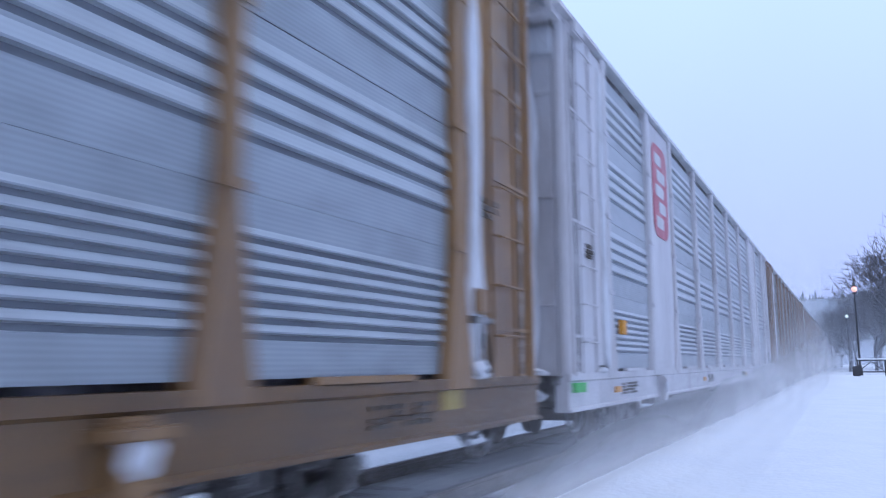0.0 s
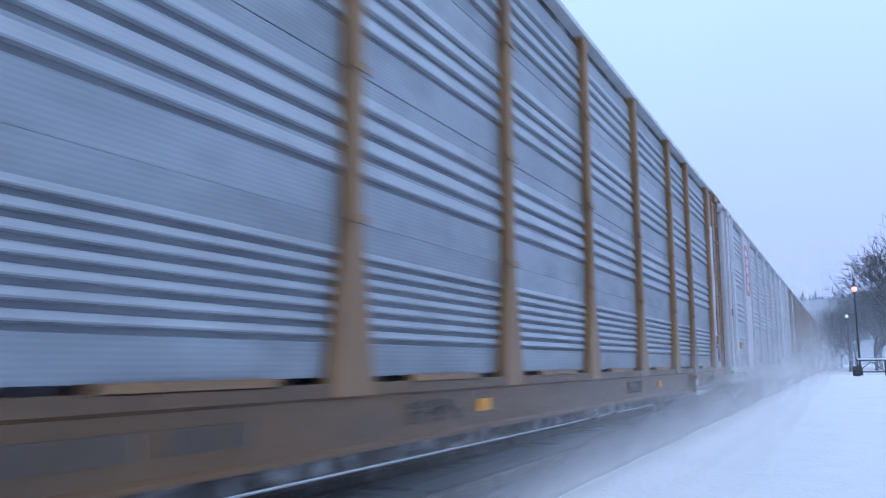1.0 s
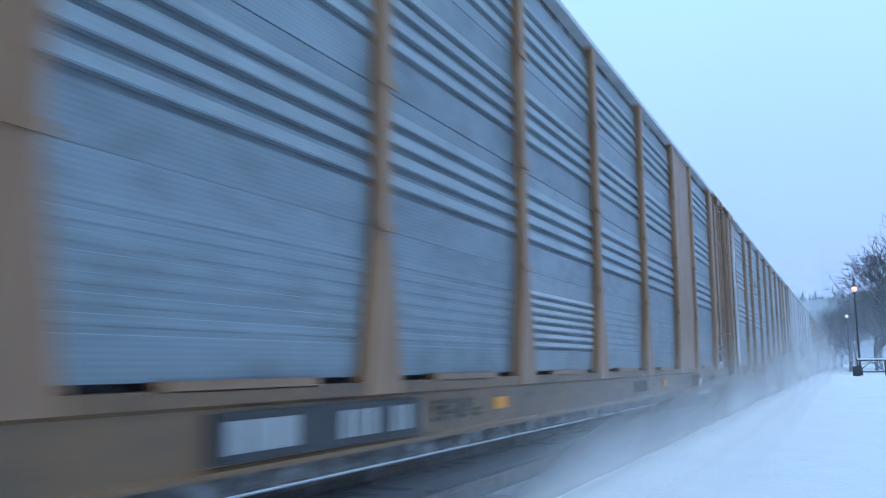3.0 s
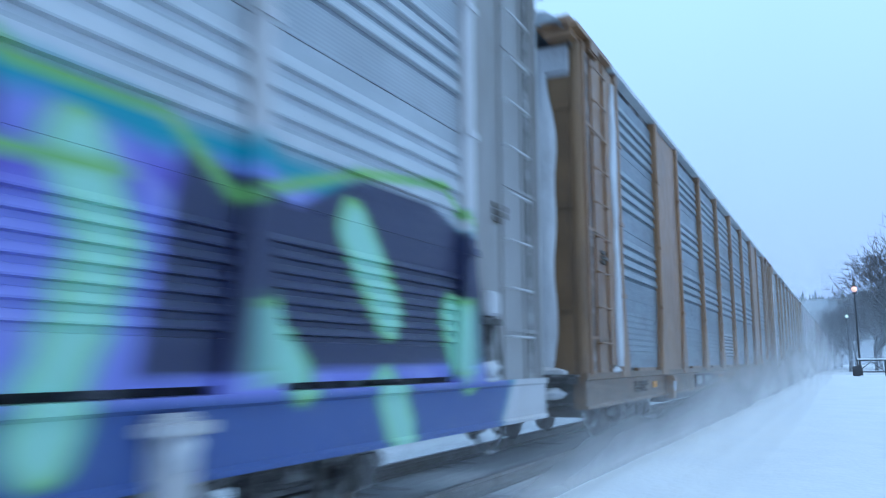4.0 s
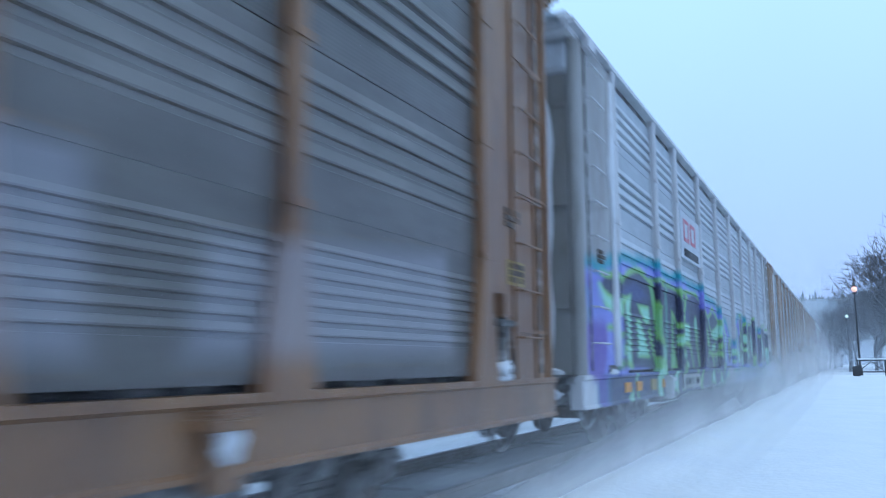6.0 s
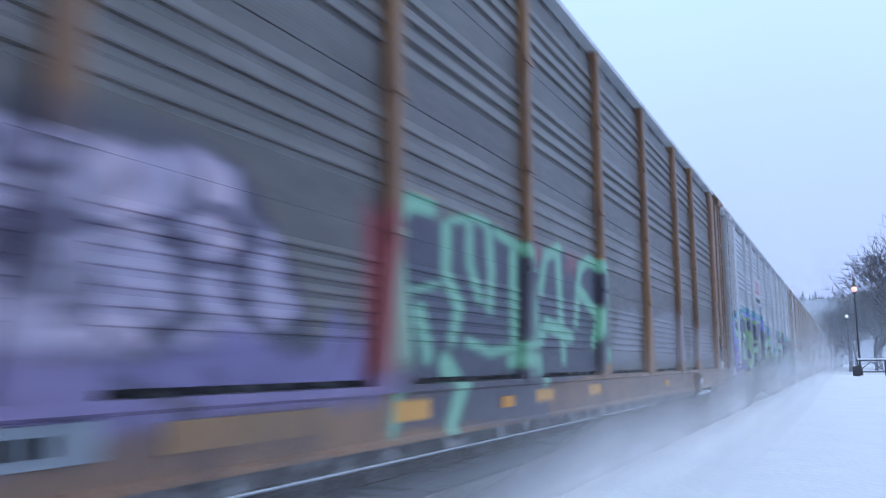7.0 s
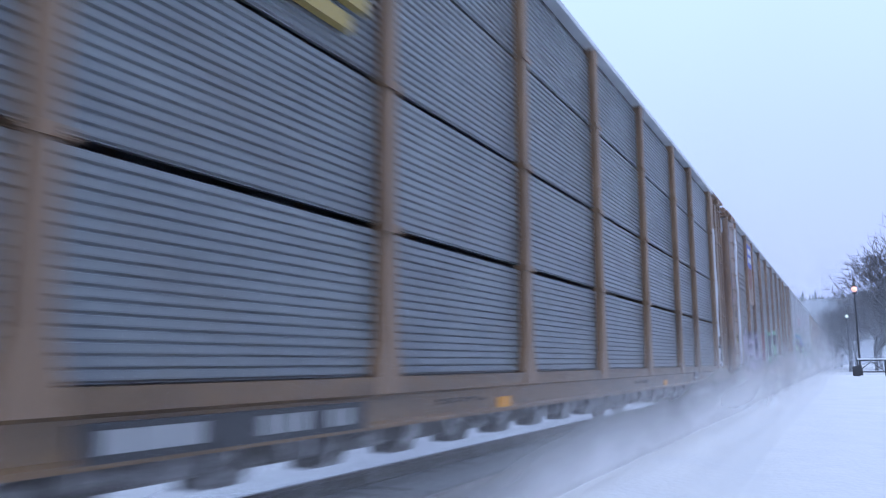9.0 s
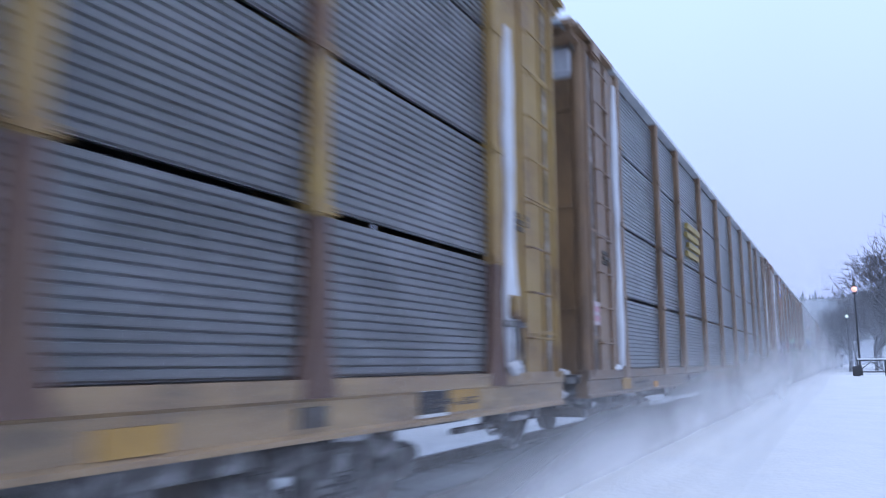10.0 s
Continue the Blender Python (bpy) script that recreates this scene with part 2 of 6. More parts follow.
M["conifer"] = material("far_conifer", (0.05, 0.065, 0.055), (0.10, 0.12, 0.11), 0.9, 0, 0.4, 0.02)
M["iron"] = plain("dark_iron", (0.05, 0.05, 0.055), 0.6)
M["hill"] = material("wooded_snow_hill", (0.16, 0.19, 0.22), (0.34, 0.38, 0.42), 0.95, 0, 0.03, 0.1)


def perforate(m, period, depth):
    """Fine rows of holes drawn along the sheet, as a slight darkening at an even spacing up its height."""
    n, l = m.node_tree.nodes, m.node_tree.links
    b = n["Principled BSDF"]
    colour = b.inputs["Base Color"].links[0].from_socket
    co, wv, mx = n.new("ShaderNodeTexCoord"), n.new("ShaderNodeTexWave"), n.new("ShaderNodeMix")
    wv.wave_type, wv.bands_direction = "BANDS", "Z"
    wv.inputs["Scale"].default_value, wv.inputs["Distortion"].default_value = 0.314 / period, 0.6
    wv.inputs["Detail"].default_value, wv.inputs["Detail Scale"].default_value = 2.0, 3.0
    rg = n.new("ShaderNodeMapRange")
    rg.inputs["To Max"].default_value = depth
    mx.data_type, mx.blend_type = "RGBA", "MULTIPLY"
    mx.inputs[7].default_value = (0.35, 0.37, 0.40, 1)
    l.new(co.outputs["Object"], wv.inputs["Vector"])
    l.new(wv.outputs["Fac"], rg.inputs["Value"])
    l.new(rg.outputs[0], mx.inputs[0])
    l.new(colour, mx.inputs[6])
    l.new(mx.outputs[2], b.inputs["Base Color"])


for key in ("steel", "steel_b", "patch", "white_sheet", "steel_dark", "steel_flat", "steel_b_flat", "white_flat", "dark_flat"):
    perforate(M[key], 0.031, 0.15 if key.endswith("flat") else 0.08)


def glow(name, colour, strength):
    m = bpy.data.materials.new(name)
    m.use_nodes = True
    b = m.node_tree.nodes["Principled BSDF"]
    b.inputs["Base Color"].default_value = (*colour, 1)
    b.inputs["Emission Color"].default_value = (*colour, 1)
    b.inputs["Emission Strength"].default_value = strength
    return m


M["lamp_warm"] = glow("warm_lamp_globe", (1.0, 0.50, 0.38), 1.0)
M["lamp_pale"] = glow("pale_lamp_globe", (0.85, 1.0, 0.90), 0.6)

# ---------------------------------------------------------------- mesh helpers


def mesh_of(bm, name, mat):
    bmesh.ops.recalc_face_normals(bm, faces=bm.faces)
    me = bpy.data.meshes.new(name)
    bm.to_mesh(me)
    bm.free()
    for m in mat if isinstance(mat, (list, tuple)) else [mat]:
        me.materials.append(m)
    return me


def part(name, bm, mat, parent, label="", at=None):
    """One mesh object under a thing or a part; bm may be a mesh that is shared."""
    me = bm if isinstance(bm, bpy.types.Mesh) else mesh_of(bm, name, mat)
    ob = new(name, me)
    ob.parent = parent
    if at is not None:
        ob.matrix_basis = at
    return tagged(ob, label) if label else ob


def box(bm, x0, x1, y0, y1, z0, z1, bevel=0.0):
    r = bmesh.ops.create_cube(bm, size=1, matrix=Matrix.Translation(((x0 + x1) / 2, (y0 + y1) / 2, (z0 + z1) / 2)) @ Matrix.Diagonal((x1 - x0, y1 - y0, z1 - z0, 1)))
    if bevel:
        es = list({e for v in r["verts"] for e in v.link_edges})
        bmesh.ops.bevel(bm, geom=es, offset=bevel, segments=2, affect="EDGES")
    return bm


def boxed(*a, bevel=0.0):
    return box(bmesh.new(), *a, bevel=bevel)


def tube(bm, a, b, r0, r1=None, seg=8):
    a, b = Vector(a), Vector(b)
    q = (b - a).to_track_quat("Z", "Y").to_matrix().to_4x4()
    bmesh.ops.create_cone(bm, cap_ends=True, segments=seg, radius1=r0, radius2=r0 if r1 is None else r1, depth=(b - a).length, matrix=Matrix.Translation((a + b) / 2) @ q)
    return bm


def sweep(points, y0, y1, thick=0.0, steps=1):
    """A profile of (x, z) drawn along y, as a sheet, or as a closed bar where thick is negative."""
    bm = bmesh.new()
    ring = list(points)
    if thick > 0:
        ring = ring + [(x - thick, z) for x, z in reversed(ring)]
    rows = [[bm.verts.new((x, y0 + (y1 - y0) * k / steps, z)) for x, z in ring] for k in range(steps + 1)]
    n = len(ring)
    for a, b in zip(rows, rows[1:]):
        for i in range(n):
            bm.faces.new((a[i], a[(i + 1) % n], b[(i + 1) % n], b[i]))
    bm.faces.new(rows[0])
    bm.faces.new(list(reversed(rows[-1])))
    return bm


# ---------------------------------------------------------------- ground and track
TRACK = -4.32
rng = random.Random(4)


def ground_height(x, y):
    """Snow banks on both sides of a cleared bed, slowly rising away from the track."""
    stray = 0.24 * noise.noise(Vector((4.0, y * 0.28, 0))) + 0.10 * noise.noise(Vector((x, y * 1.1, 7)))
    near = min(max((x + 3.42 + stray) / 1.35, 0), 1)
    far = 0.55 * min(max((-6.1 - x) / 1.6, 0), 1)
    k = max(near, far)
    k = k * k * (3 - 2 * k)
    bank = 0.20 + 0.03 * noise.noise(Vector((x * 0.7, y * 0.22, 1))) + 0.012 * noise.noise(Vector((x * 2.5, y * 1.2, 5)))
    ridge = 0.05 * math.exp(-((x + 2.1) / 0.35) ** 2) * (1 + noise.noise(Vector((0, y * 0.8, 3))))
    rise = 0.25 * min(max((y - 15) / 40, 0), 1) * near
    return -0.24 + k * (0.24 + bank) + ridge * k - 0.2 * k + rise


xs = [-3000, -900, -300, -100, -40, -20, -12, -9] + [-8 + 0.25 * i for i in range(9)] + [-5.7, -5, -4.3, -3.6, -3.1] + [-2.95 + 0.1 * i for i in range(16)] + [-1.2 + 0.35 * i for i in range(20)] + [7, 10, 16, 30, 60, 140, 400, 1200, 3000]
ys = [-3000, -800, -200, -60, -25, -12] + [-8 + 0.4 * i for i in range(100)] + [33 + 2.5 * i for i in range(40)] + [140, 180, 260, 400, 700, 1400, 3000]
bm = bmesh.new()
grid = [[bm.verts.new((x, y, ground_height(x, y))) for x in xs] for y in ys]
for ra, rb in zip(grid, grid[1:]):
    for i in range(len(xs) - 1):
        f = bm.faces.new((ra[i], ra[i + 1], rb[i + 1], rb[i]))
        f.smooth = True
ground = tagged(new("ground", mesh_of(bm, "ground", M["snow"])), "wind-packed snow field beside the railway track", "ground", kind="structure")

bed_pts = [(-6.05, -0.30), (-5.75, -0.185), (-4.32, -0.165), (-3.0, -0.18), (-2.78, -0.30)]
bm = bmesh.new()
rows_ = []
for k in range(0, 240):
    y = -40 + k * 1.5
    rows_.append([bm.verts.new((x + 0.05 * noise.noise(Vector((x, y, 0))), y, z + 0.02 * noise.noise(Vector((x * 3, y, 2))))) for x, z in bed_pts])
for a, b in zip(rows_, rows_[1:]):
    for i in range(len(bed_pts) - 1):
        bm.faces.new((a[i], a[i + 1], b[i + 1], b[i]))
bed = tagged(new("track_bed", mesh_of(bm, "track_bed", M["ballast"])), "grey ballast bed with blown snow between the ties", "track bed", kind="structure")

RAIL = [(-0.035, 0.0), (0.035, 0.0), (0.037, -0.035), (0.01, -0.05), (0.01, -0.13), (0.07, -0.15), (0.07, -0.165), (-0.07, -0.165), (-0.07, -0.15), (-0.01, -0.13), (-0.01, -0.05), (-0.037, -0.035)]
track = tagged(new("railway_track"), "steel rails on dark wooden ties", "railway track", kind="structure")
for dx in (-0.7525, 0.7525):
    part("rail", sweep([(TRACK + dx + x, z) for x, z in RAIL], -60, 300), M["rail"], track)
    part("rail_head", boxed(TRACK + dx - 0.03, TRACK + dx + 0.03, -60, 300, -0.004, 0.002), M["rail_top"], track, "polished running surface")
tie_mesh = mesh_of(boxed(-1.3, 1.3, -0.11, 0.11, -0.30, -0.172, bevel=0.01), "tie", M["tie"])
for k in range(220):
    part("tie", tie_mesh, None, track, at=pose(TRACK + rng.uniform(-0.02, 0.02), -6 + 0.5 * k, rng.uniform(-0.006, 0.006), 0, 0, rng.uniform(-0.6, 0.6)))

# ---------------------------------------------------------------- autorack cars
SPEED, PITCH = 14.32, 28.6
POSTS = [-11.75, -8.95, -6.95, -4.17, -1.39, 1.39, 4.17, 6.95, 8.95, 11.75]
ROWS = [(1.12, 2.135), (2.185, 3.205), (3.25, 4.36), (4.40, 5.36)]
WIDE = [(1.12, 2.15), (2.152, 3.195), (3.205, 4.375), (4.385, 5.33)]
SIDE = 1.5
cache = {}


def once(key, make):
    if key not in cache:
        cache[key] = make()
    return cache[key]


def ribs(row, style):
    """The profile of one sheet: (x, z) from bottom to top, ribs standing proud of flats."""
    z0, z1 = (ROWS if style == "fine" else WIDE)[row]
    if style in ("low", "soft") and row == 0:
        z0 = 1.095
    x, out = SIDE - 0.10, []
    if style == "fine":
        n = round((z1 - z0) / 0.060)
        p = (z1 - z0) / n
        for i in range(n):
            a = z0 + i * p
            out += [(x - 0.005, a), (x - 0.005, a + 0.10 * p), (x + 0.0095, a + 0.27 * p), (x + 0.0095, a + 0.41 * p), (x, a + 0.97 * p)]
        return out + [(x, z1)]
    # the lowest row: an even wave of ribs over a flat foot
    if row == 0:
        deep, cut = {"flat": (0.005, 0.002), "soft": (0.010, 0.003)}.get(style, (0.016, 0.010))
        out = [(x, z0)]
        for i in range(7):
            a = 1.335 + 0.089 * i
            out += [(x, a), (x - cut, a + 0.003), (x - cut, a + 0.034), (x + deep, a + 0.042), (x + deep, a + 0.052), (x, a + 0.088)]
        return out + [(x, z1)]
    # the middles of the dark undersides, row by row
    under = ((), (2.465, 2.635, 2.79, 2.95), (3.53, 3.695, 3.86, 4.01), (4.53, 4.70, 4.87, 5.03))[row]
    deep, cut = (0.016, 0.005) if style == "soft" else (0.020, 0.012)
    out = [(x, z0)]
    for c in under:
        out += [(x, c - 0.026), (x - cut, c - 0.022), (x - cut, c + 0.018), (x + deep, c + 0.026), (x + deep, c + 0.040), (x + 0.002, c + 0.118)]
    return out + [(x, z1)]


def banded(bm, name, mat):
    """Ribs in the sheet's own metal; perforated flats darker and recessed vent rows darkest, rib shading put into
    colour.
    """
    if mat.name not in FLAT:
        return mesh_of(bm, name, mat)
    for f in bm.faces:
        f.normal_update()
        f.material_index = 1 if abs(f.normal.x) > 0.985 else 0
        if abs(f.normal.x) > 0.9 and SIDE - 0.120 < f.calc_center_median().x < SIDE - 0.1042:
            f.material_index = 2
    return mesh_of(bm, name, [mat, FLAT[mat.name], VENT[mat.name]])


def panel_mesh(row, style, width, mat):
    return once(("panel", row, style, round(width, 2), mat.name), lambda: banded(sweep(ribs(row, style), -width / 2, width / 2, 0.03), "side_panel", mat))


def post_bmesh(kind, fine=False):
        bm = bmesh.new()
        levels = [(1.0, 0.25), (1.12, 0.24), (1.6, 0.165), (2.05, 0.09), (2.3, 0.08), (5.3, 0.08), (5.36, 0.11), (5.46, 0.11)]
        if kind == "curved":
            levels = [(1.0, 0.20), (1.15, 0.17), (1.35, 0.11), (1.7, 0.10), (2.05, 0.085), (2.3, 0.08), (5.3, 0.08), (5.36, 0.11), (5.45, 0.11)]
        if fine:
            cut = []
            for (za, wa), (zb, wb) in zip(levels, levels[1:]):
                k = max(1, int((zb - za) / 0.05)) if za < 3.3 else 1
                cut += [(za + (zb - za) * i / k, wa + (wb - wa) * i / k) for i in range(k)]
            levels = cut + [levels[-1]]
        rings = []
        for z, w in levels:
            rings.append([bm.verts.new(c) for c in ((SIDE - 0.14, -w, z), (SIDE - 0.03, -w, z), (SIDE, -w + 0.03, z), (SIDE, w - 0.03, z), (SIDE - 0.03, w, z), (SIDE - 0.14, w, z))])
        for a, b in zip(rings, rings[1:]):
            for i in range(6):
                bm.faces.new((a[i], a[(i + 1) % 6], b[(i + 1) % 6], b[i]))
        bm.faces.new(rings[0])
        bm.faces.new(rings[-1])
        for z in (2.15, 3.2, 4.38):
            box(bm, SIDE - 0.06, SIDE + 0.012, -0.10, 0.10, z - 0.03, z + 0.03)
        return bm


def worn_post(kind):
    """Paint left on the upper post, bare rust on its foot."""
    bm = post_bmesh(kind, True)
    for f in bm.faces:
        f.material_index = 1 if f.calc_center_median().z < 2.1 else 0
    return mesh_of(bm, "side_post", [M["rust"], M["rust_foot"]])


def post_mesh(mat, kind):
    if mat is M["rust"]:
        return once("worn_post", lambda: worn_post(kind))
    return once(("post", mat.name, kind), lambda: mesh_of(post_bmesh(kind), "side_post", mat))


def denser(points):
    out = [points[0]]
    for a, b in zip(points, points[1:]):
        k = max(1, int((b[1] - a[1]) / 0.035))
        out += [(a[0] + (b[0] - a[0]) * i / k, a[1] + (b[1] - a[1]) * i / k) for i in range(1, k + 1)]
    return out


def sprayed(name, bm, mat, car, spray, y=0.0, label=""):
    """A part of one car side with its own layer of spray paint, from spray(u, z) in the car's space."""
    me = banded(bm, name, mat)
    co = np.zeros(len(me.vertices) * 3)
    me.vertices.foreach_get("co", co)
    co = co.reshape(-1, 3)
    layer = me.color_attributes.new("spray", "FLOAT_COLOR", "POINT")
    layer.data.foreach_set("color", spray(co[:, 1] + y, co[:, 2]).ravel())
    return part(name, me, None, car, label, pose(0, y, 0))


# ---------------------------------------------------------------- graffiti
def near_strokes(u, z, lines):
    d = np.full(u.shape, 9.0)
    for line in lines:
        for (ax, ay), (bx, by) in zip(line, line[1:]):
            vx, vy = bx - ax, by - ay
            t = np.clip(((u - ax) * vx + (z - ay) * vy) / (vx * vx + vy * vy + 1e-9), 0, 1)
            d = np.minimum(d, np.hypot(u - ax - t * vx, z - ay - t * vy))
    return d


def wave(u, seed):
    return 0.5 * np.sin(u * 1.7 + seed) + 0.3 * np.sin(u * 3.9 + seed * 2.3) + 0.2 * np.sin(u * 8.3 + seed * 0.7)


PAINTS = dict(
    green=((0.22, 0.43, 0.09), (0.17, 0.36, 0.16)), moss=((0.10, 0.25, 0.16), (0.08, 0.22, 0.17)), mint=((0.22, 0.45, 0.12), (0.32, 0.58, 0.45)),
    navy=((0.022, 0.025, 0.07), (0.022, 0.025, 0.07)), indigo=((0.03, 0.04, 0.14), (0.03, 0.045, 0.16)), blue=((0.035, 0.07, 0.24), (0.04, 0.08, 0.27)),
    violet=((0.10, 0.07, 0.38), (0.13, 0.09, 0.42)), lilac=((0.25, 0.215, 0.30), (0.345, 0.30, 0.39)), pink=((0.40, 0.33, 0.41), (0.49, 0.39, 0.46)),
    purple=((0.14, 0.115, 0.25), (0.20, 0.165, 0.33)), shade=((0.05, 0.045, 0.075), (0.045, 0.045, 0.07)), red=((0.22, 0.05, 0.06), (0.24, 0.055, 0.065)),
    leaf=((0.15, 0.34, 0.22), (0.23, 0.46, 0.30)), silver=((0.30, 0.29, 0.33), (0.36, 0.35, 0.40)))
EDGE = dict(silver=(0.08, 0.45), red=(0.10, 0.85), pink=(0.07, 0.7), shade=(0.04, 0.9), purple=(0.07, 0.85), indigo=(0.10, 0.8), violet=(0.06, 0.8))


class Spray:
    """A layer of spray paint over the points (u, z) of one car side."""

    def __init__(self, u, z):
        self.u, self.z = u, z
        self.rgba = np.zeros((len(u), 4))

    def lay(self, mask, colour):
        mask = np.clip(mask, 0, 1)[:, None]
        a = np.maximum(self.rgba[:, 3:], mask)
        self.rgba[:, :3] = np.where(self.rgba[:, 3:] < 0.02, np.array(colour)[None, :], self.rgba[:, :3] * (1 - mask) + np.array(colour)[None, :] * mask)
        self.rgba[:, 3:] = a

    def paint(self, d, paint):
        edge, strong = EDGE.get(paint, (0.025, 1.0))
        rim, core = PAINTS[paint]
        self.lay(soft(d, edge) * strong, rim)
        self.lay(soft(d + 0.045 + 0.025 * wave(self.u * 3 - self.z * 4, len(paint)), 0.04) * strong, core)

    def line(self, paint, width, *points):
        self.paint(near_strokes(self.u, self.z, [points]) - width * (1 + 0.12 * wave(self.u * 2 + self.z * 3, width * 90)), paint)

    def fill(self, paint, *points):
        """A closed shape: distance to its outline, negative inside."""
        ring = list(points) + [points[0]]
        d = near_strokes(self.u, self.z, [ring])
        inside = np.zeros(len(d), bool)
        for (ax, ay), (bx, by) in zip(ring, ring[1:]):
            if ay != by:
                inside ^= ((ay > self.z) != (by > self.z)) & (self.u < (bx - ax) * (self.z - ay) / (by - ay) + ax)
        self.paint(np.where(inside, -d, d), paint)


def soft(x, w=0.03):
    return np.clip(0.5 - x / (2 * w), 0, 1)


def bends(u, *pairs):
    return np.interp(u, [p[0] for p in pairs], [p[1] for p in pairs])


def violet_tail_bodies(s):
    s.fill("navy", (-12.63, 2.29), (-12.30, 2.42), (-11.89, 2.42), (-11.59, 2.33), (-11.77, 2.11), (-12.13, 2.09), (-12.47, 2.15), (-12.62, 2.18))
    s.fill("navy", (-11.69, 2.01), (-11.57, 2.21), (-11.34, 2.40), (-10.97, 2.54), (-10.52, 2.64), (-10.13, 2.66), (-9.68, 2.57), (-9.37, 2.51), (-9.17, 2.17), (-9.03, 1.74), (-8.84, 1.40), (-8.74, 1.09), (-10.81, 1.13), (-11.11, 1.17), (-11.31, 1.28), (-11.58, 1.38), (-11.70, 1.60), (-11.72, 1.79))
    s.fill("indigo", (-11.54, 2.10), (-11.20, 2.34), (-10.52, 2.48), (-9.99, 2.41), (-9.60, 2.27), (-10.51, 2.12), (-11.20, 2.20))
    s.fill("navy", (-11.68, 1.27), (-11.58, 1.31), (-11.29, 1.22), (-11.15, 1.14), (-12.01, 1.12), (-11.92, 1.18))
    s.fill("navy", (-9.12, 2.55), (-8.22, 2.63), (-8.22, 1.61), (-8.20, 1.17), (-8.59, 1.13), (-8.84, 1.58), (-9.03, 2.14))


def violet_tail_strokes(s):
    s.line("mint", 0.121, (-12.76, 2.16), (-12.57, 2.08), (-12.28, 2.03), (-11.94, 1.98), (-11.72, 1.98))
    s.line("green", 0.045, (-12.69, 2.39), (-12.49, 2.39), (-12.24, 2.40), (-11.90, 2.46), (-11.63, 2.34), (-11.34, 2.41), (-10.97, 2.56), (-10.52, 2.65), (-10.13, 2.68), (-9.68, 2.59), (-9.33, 2.54))
    s.line("green", 0.040, (-11.37, 2.40), (-11.58, 2.21), (-11.70, 2.01), (-11.74, 1.78), (-11.71, 1.60), (-11.59, 1.38), (-11.69, 1.29), (-11.92, 1.20), (-12.08, 1.10))
    s.line("green", 0.037, (-11.59, 1.37), (-11.29, 1.27), (-11.11, 1.17), (-10.84, 1.14))
    s.line("green", 0.037, (-12.63, 1.61), (-12.44, 1.67), (-12.20, 1.69), (-11.88, 1.58), (-11.58, 1.37))
    s.fill("mint", (-11.20, 2.18), (-10.75, 2.26), (-10.88, 2.00), (-10.88, 1.47), (-10.86, 1.22), (-10.81, 1.14), (-11.20, 1.21), (-11.26, 1.34), (-11.12, 1.49), (-11.10, 1.71), (-11.18, 1.98))
    s.line("mint", 0.060, (-11.55, 2.00), (-11.39, 2.08), (-11.20, 2.15))
    s.line("mint", 0.091, (-11.50, 1.82), (-11.38, 1.80))
    s.fill("mint", (-10.43, 2.12), (-9.58, 2.13), (-9.54, 1.86), (-9.90, 1.82), (-10.19, 1.98))
    s.fill("mint", (-10.54, 1.87), (-10.25, 1.89), (-9.97, 1.63), (-9.58, 1.27), (-10.48, 1.28), (-10.42, 1.50))
    s.line("green", 0.073, (-9.60, 1.70), (-9.36, 1.38), (-9.13, 1.16))
    s.line("green", 0.140, (-9.33, 2.51), (-9.15, 2.17), (-9.01, 1.74), (-8.86, 1.35), (-8.74, 1.04))
    s.line("mint", 0.194, (-8.91, 1.35), (-8.87, 1.00))
    s.line("green", 0.037, (-9.15, 2.61), (-8.67, 2.65), (-8.19, 2.67))
    s.line("mint", 0.065, (-11.13, 0.74), (-11.30, 0.65))
    s.line("mint", 0.059, (-10.89, 1.06), (-10.80, 0.71))
    s.line("mint", 0.180, (-9.13, 0.97), (-9.17, 0.64))


def violet_second_bodies(s):
    s.fill("navy", (-8.02, 2.62), (-7.46, 2.61), (-6.92, 2.60), (-6.04, 2.61), (-6.22, 2.30), (-6.38, 2.04), (-6.89, 1.92), (-7.15, 1.93), (-7.36, 2.11), (-7.62, 2.15), (-7.71, 1.83), (-7.79, 1.41), (-7.97, 1.13), (-8.25, 1.11), (-8.26, 1.30), (-8.01, 1.73), (-7.94, 2.29))
    s.fill("navy", (-5.62, 2.54), (-5.23, 2.63), (-4.68, 2.61), (-4.37, 2.52), (-4.27, 2.20), (-4.12, 1.60), (-4.16, 1.09), (-5.30, 1.11), (-5.68, 1.59), (-5.68, 2.06))
    s.fill("navy", (-7.42, 1.81), (-7.22, 1.70), (-7.17, 1.50), (-6.95, 1.37), (-6.85, 1.10), (-7.19, 1.05), (-7.39, 1.33), (-7.48, 1.59))
    s.fill("navy", (-6.42, 1.48), (-6.01, 1.55), (-5.67, 1.41), (-5.56, 1.16), (-6.00, 1.17), (-6.52, 1.35))


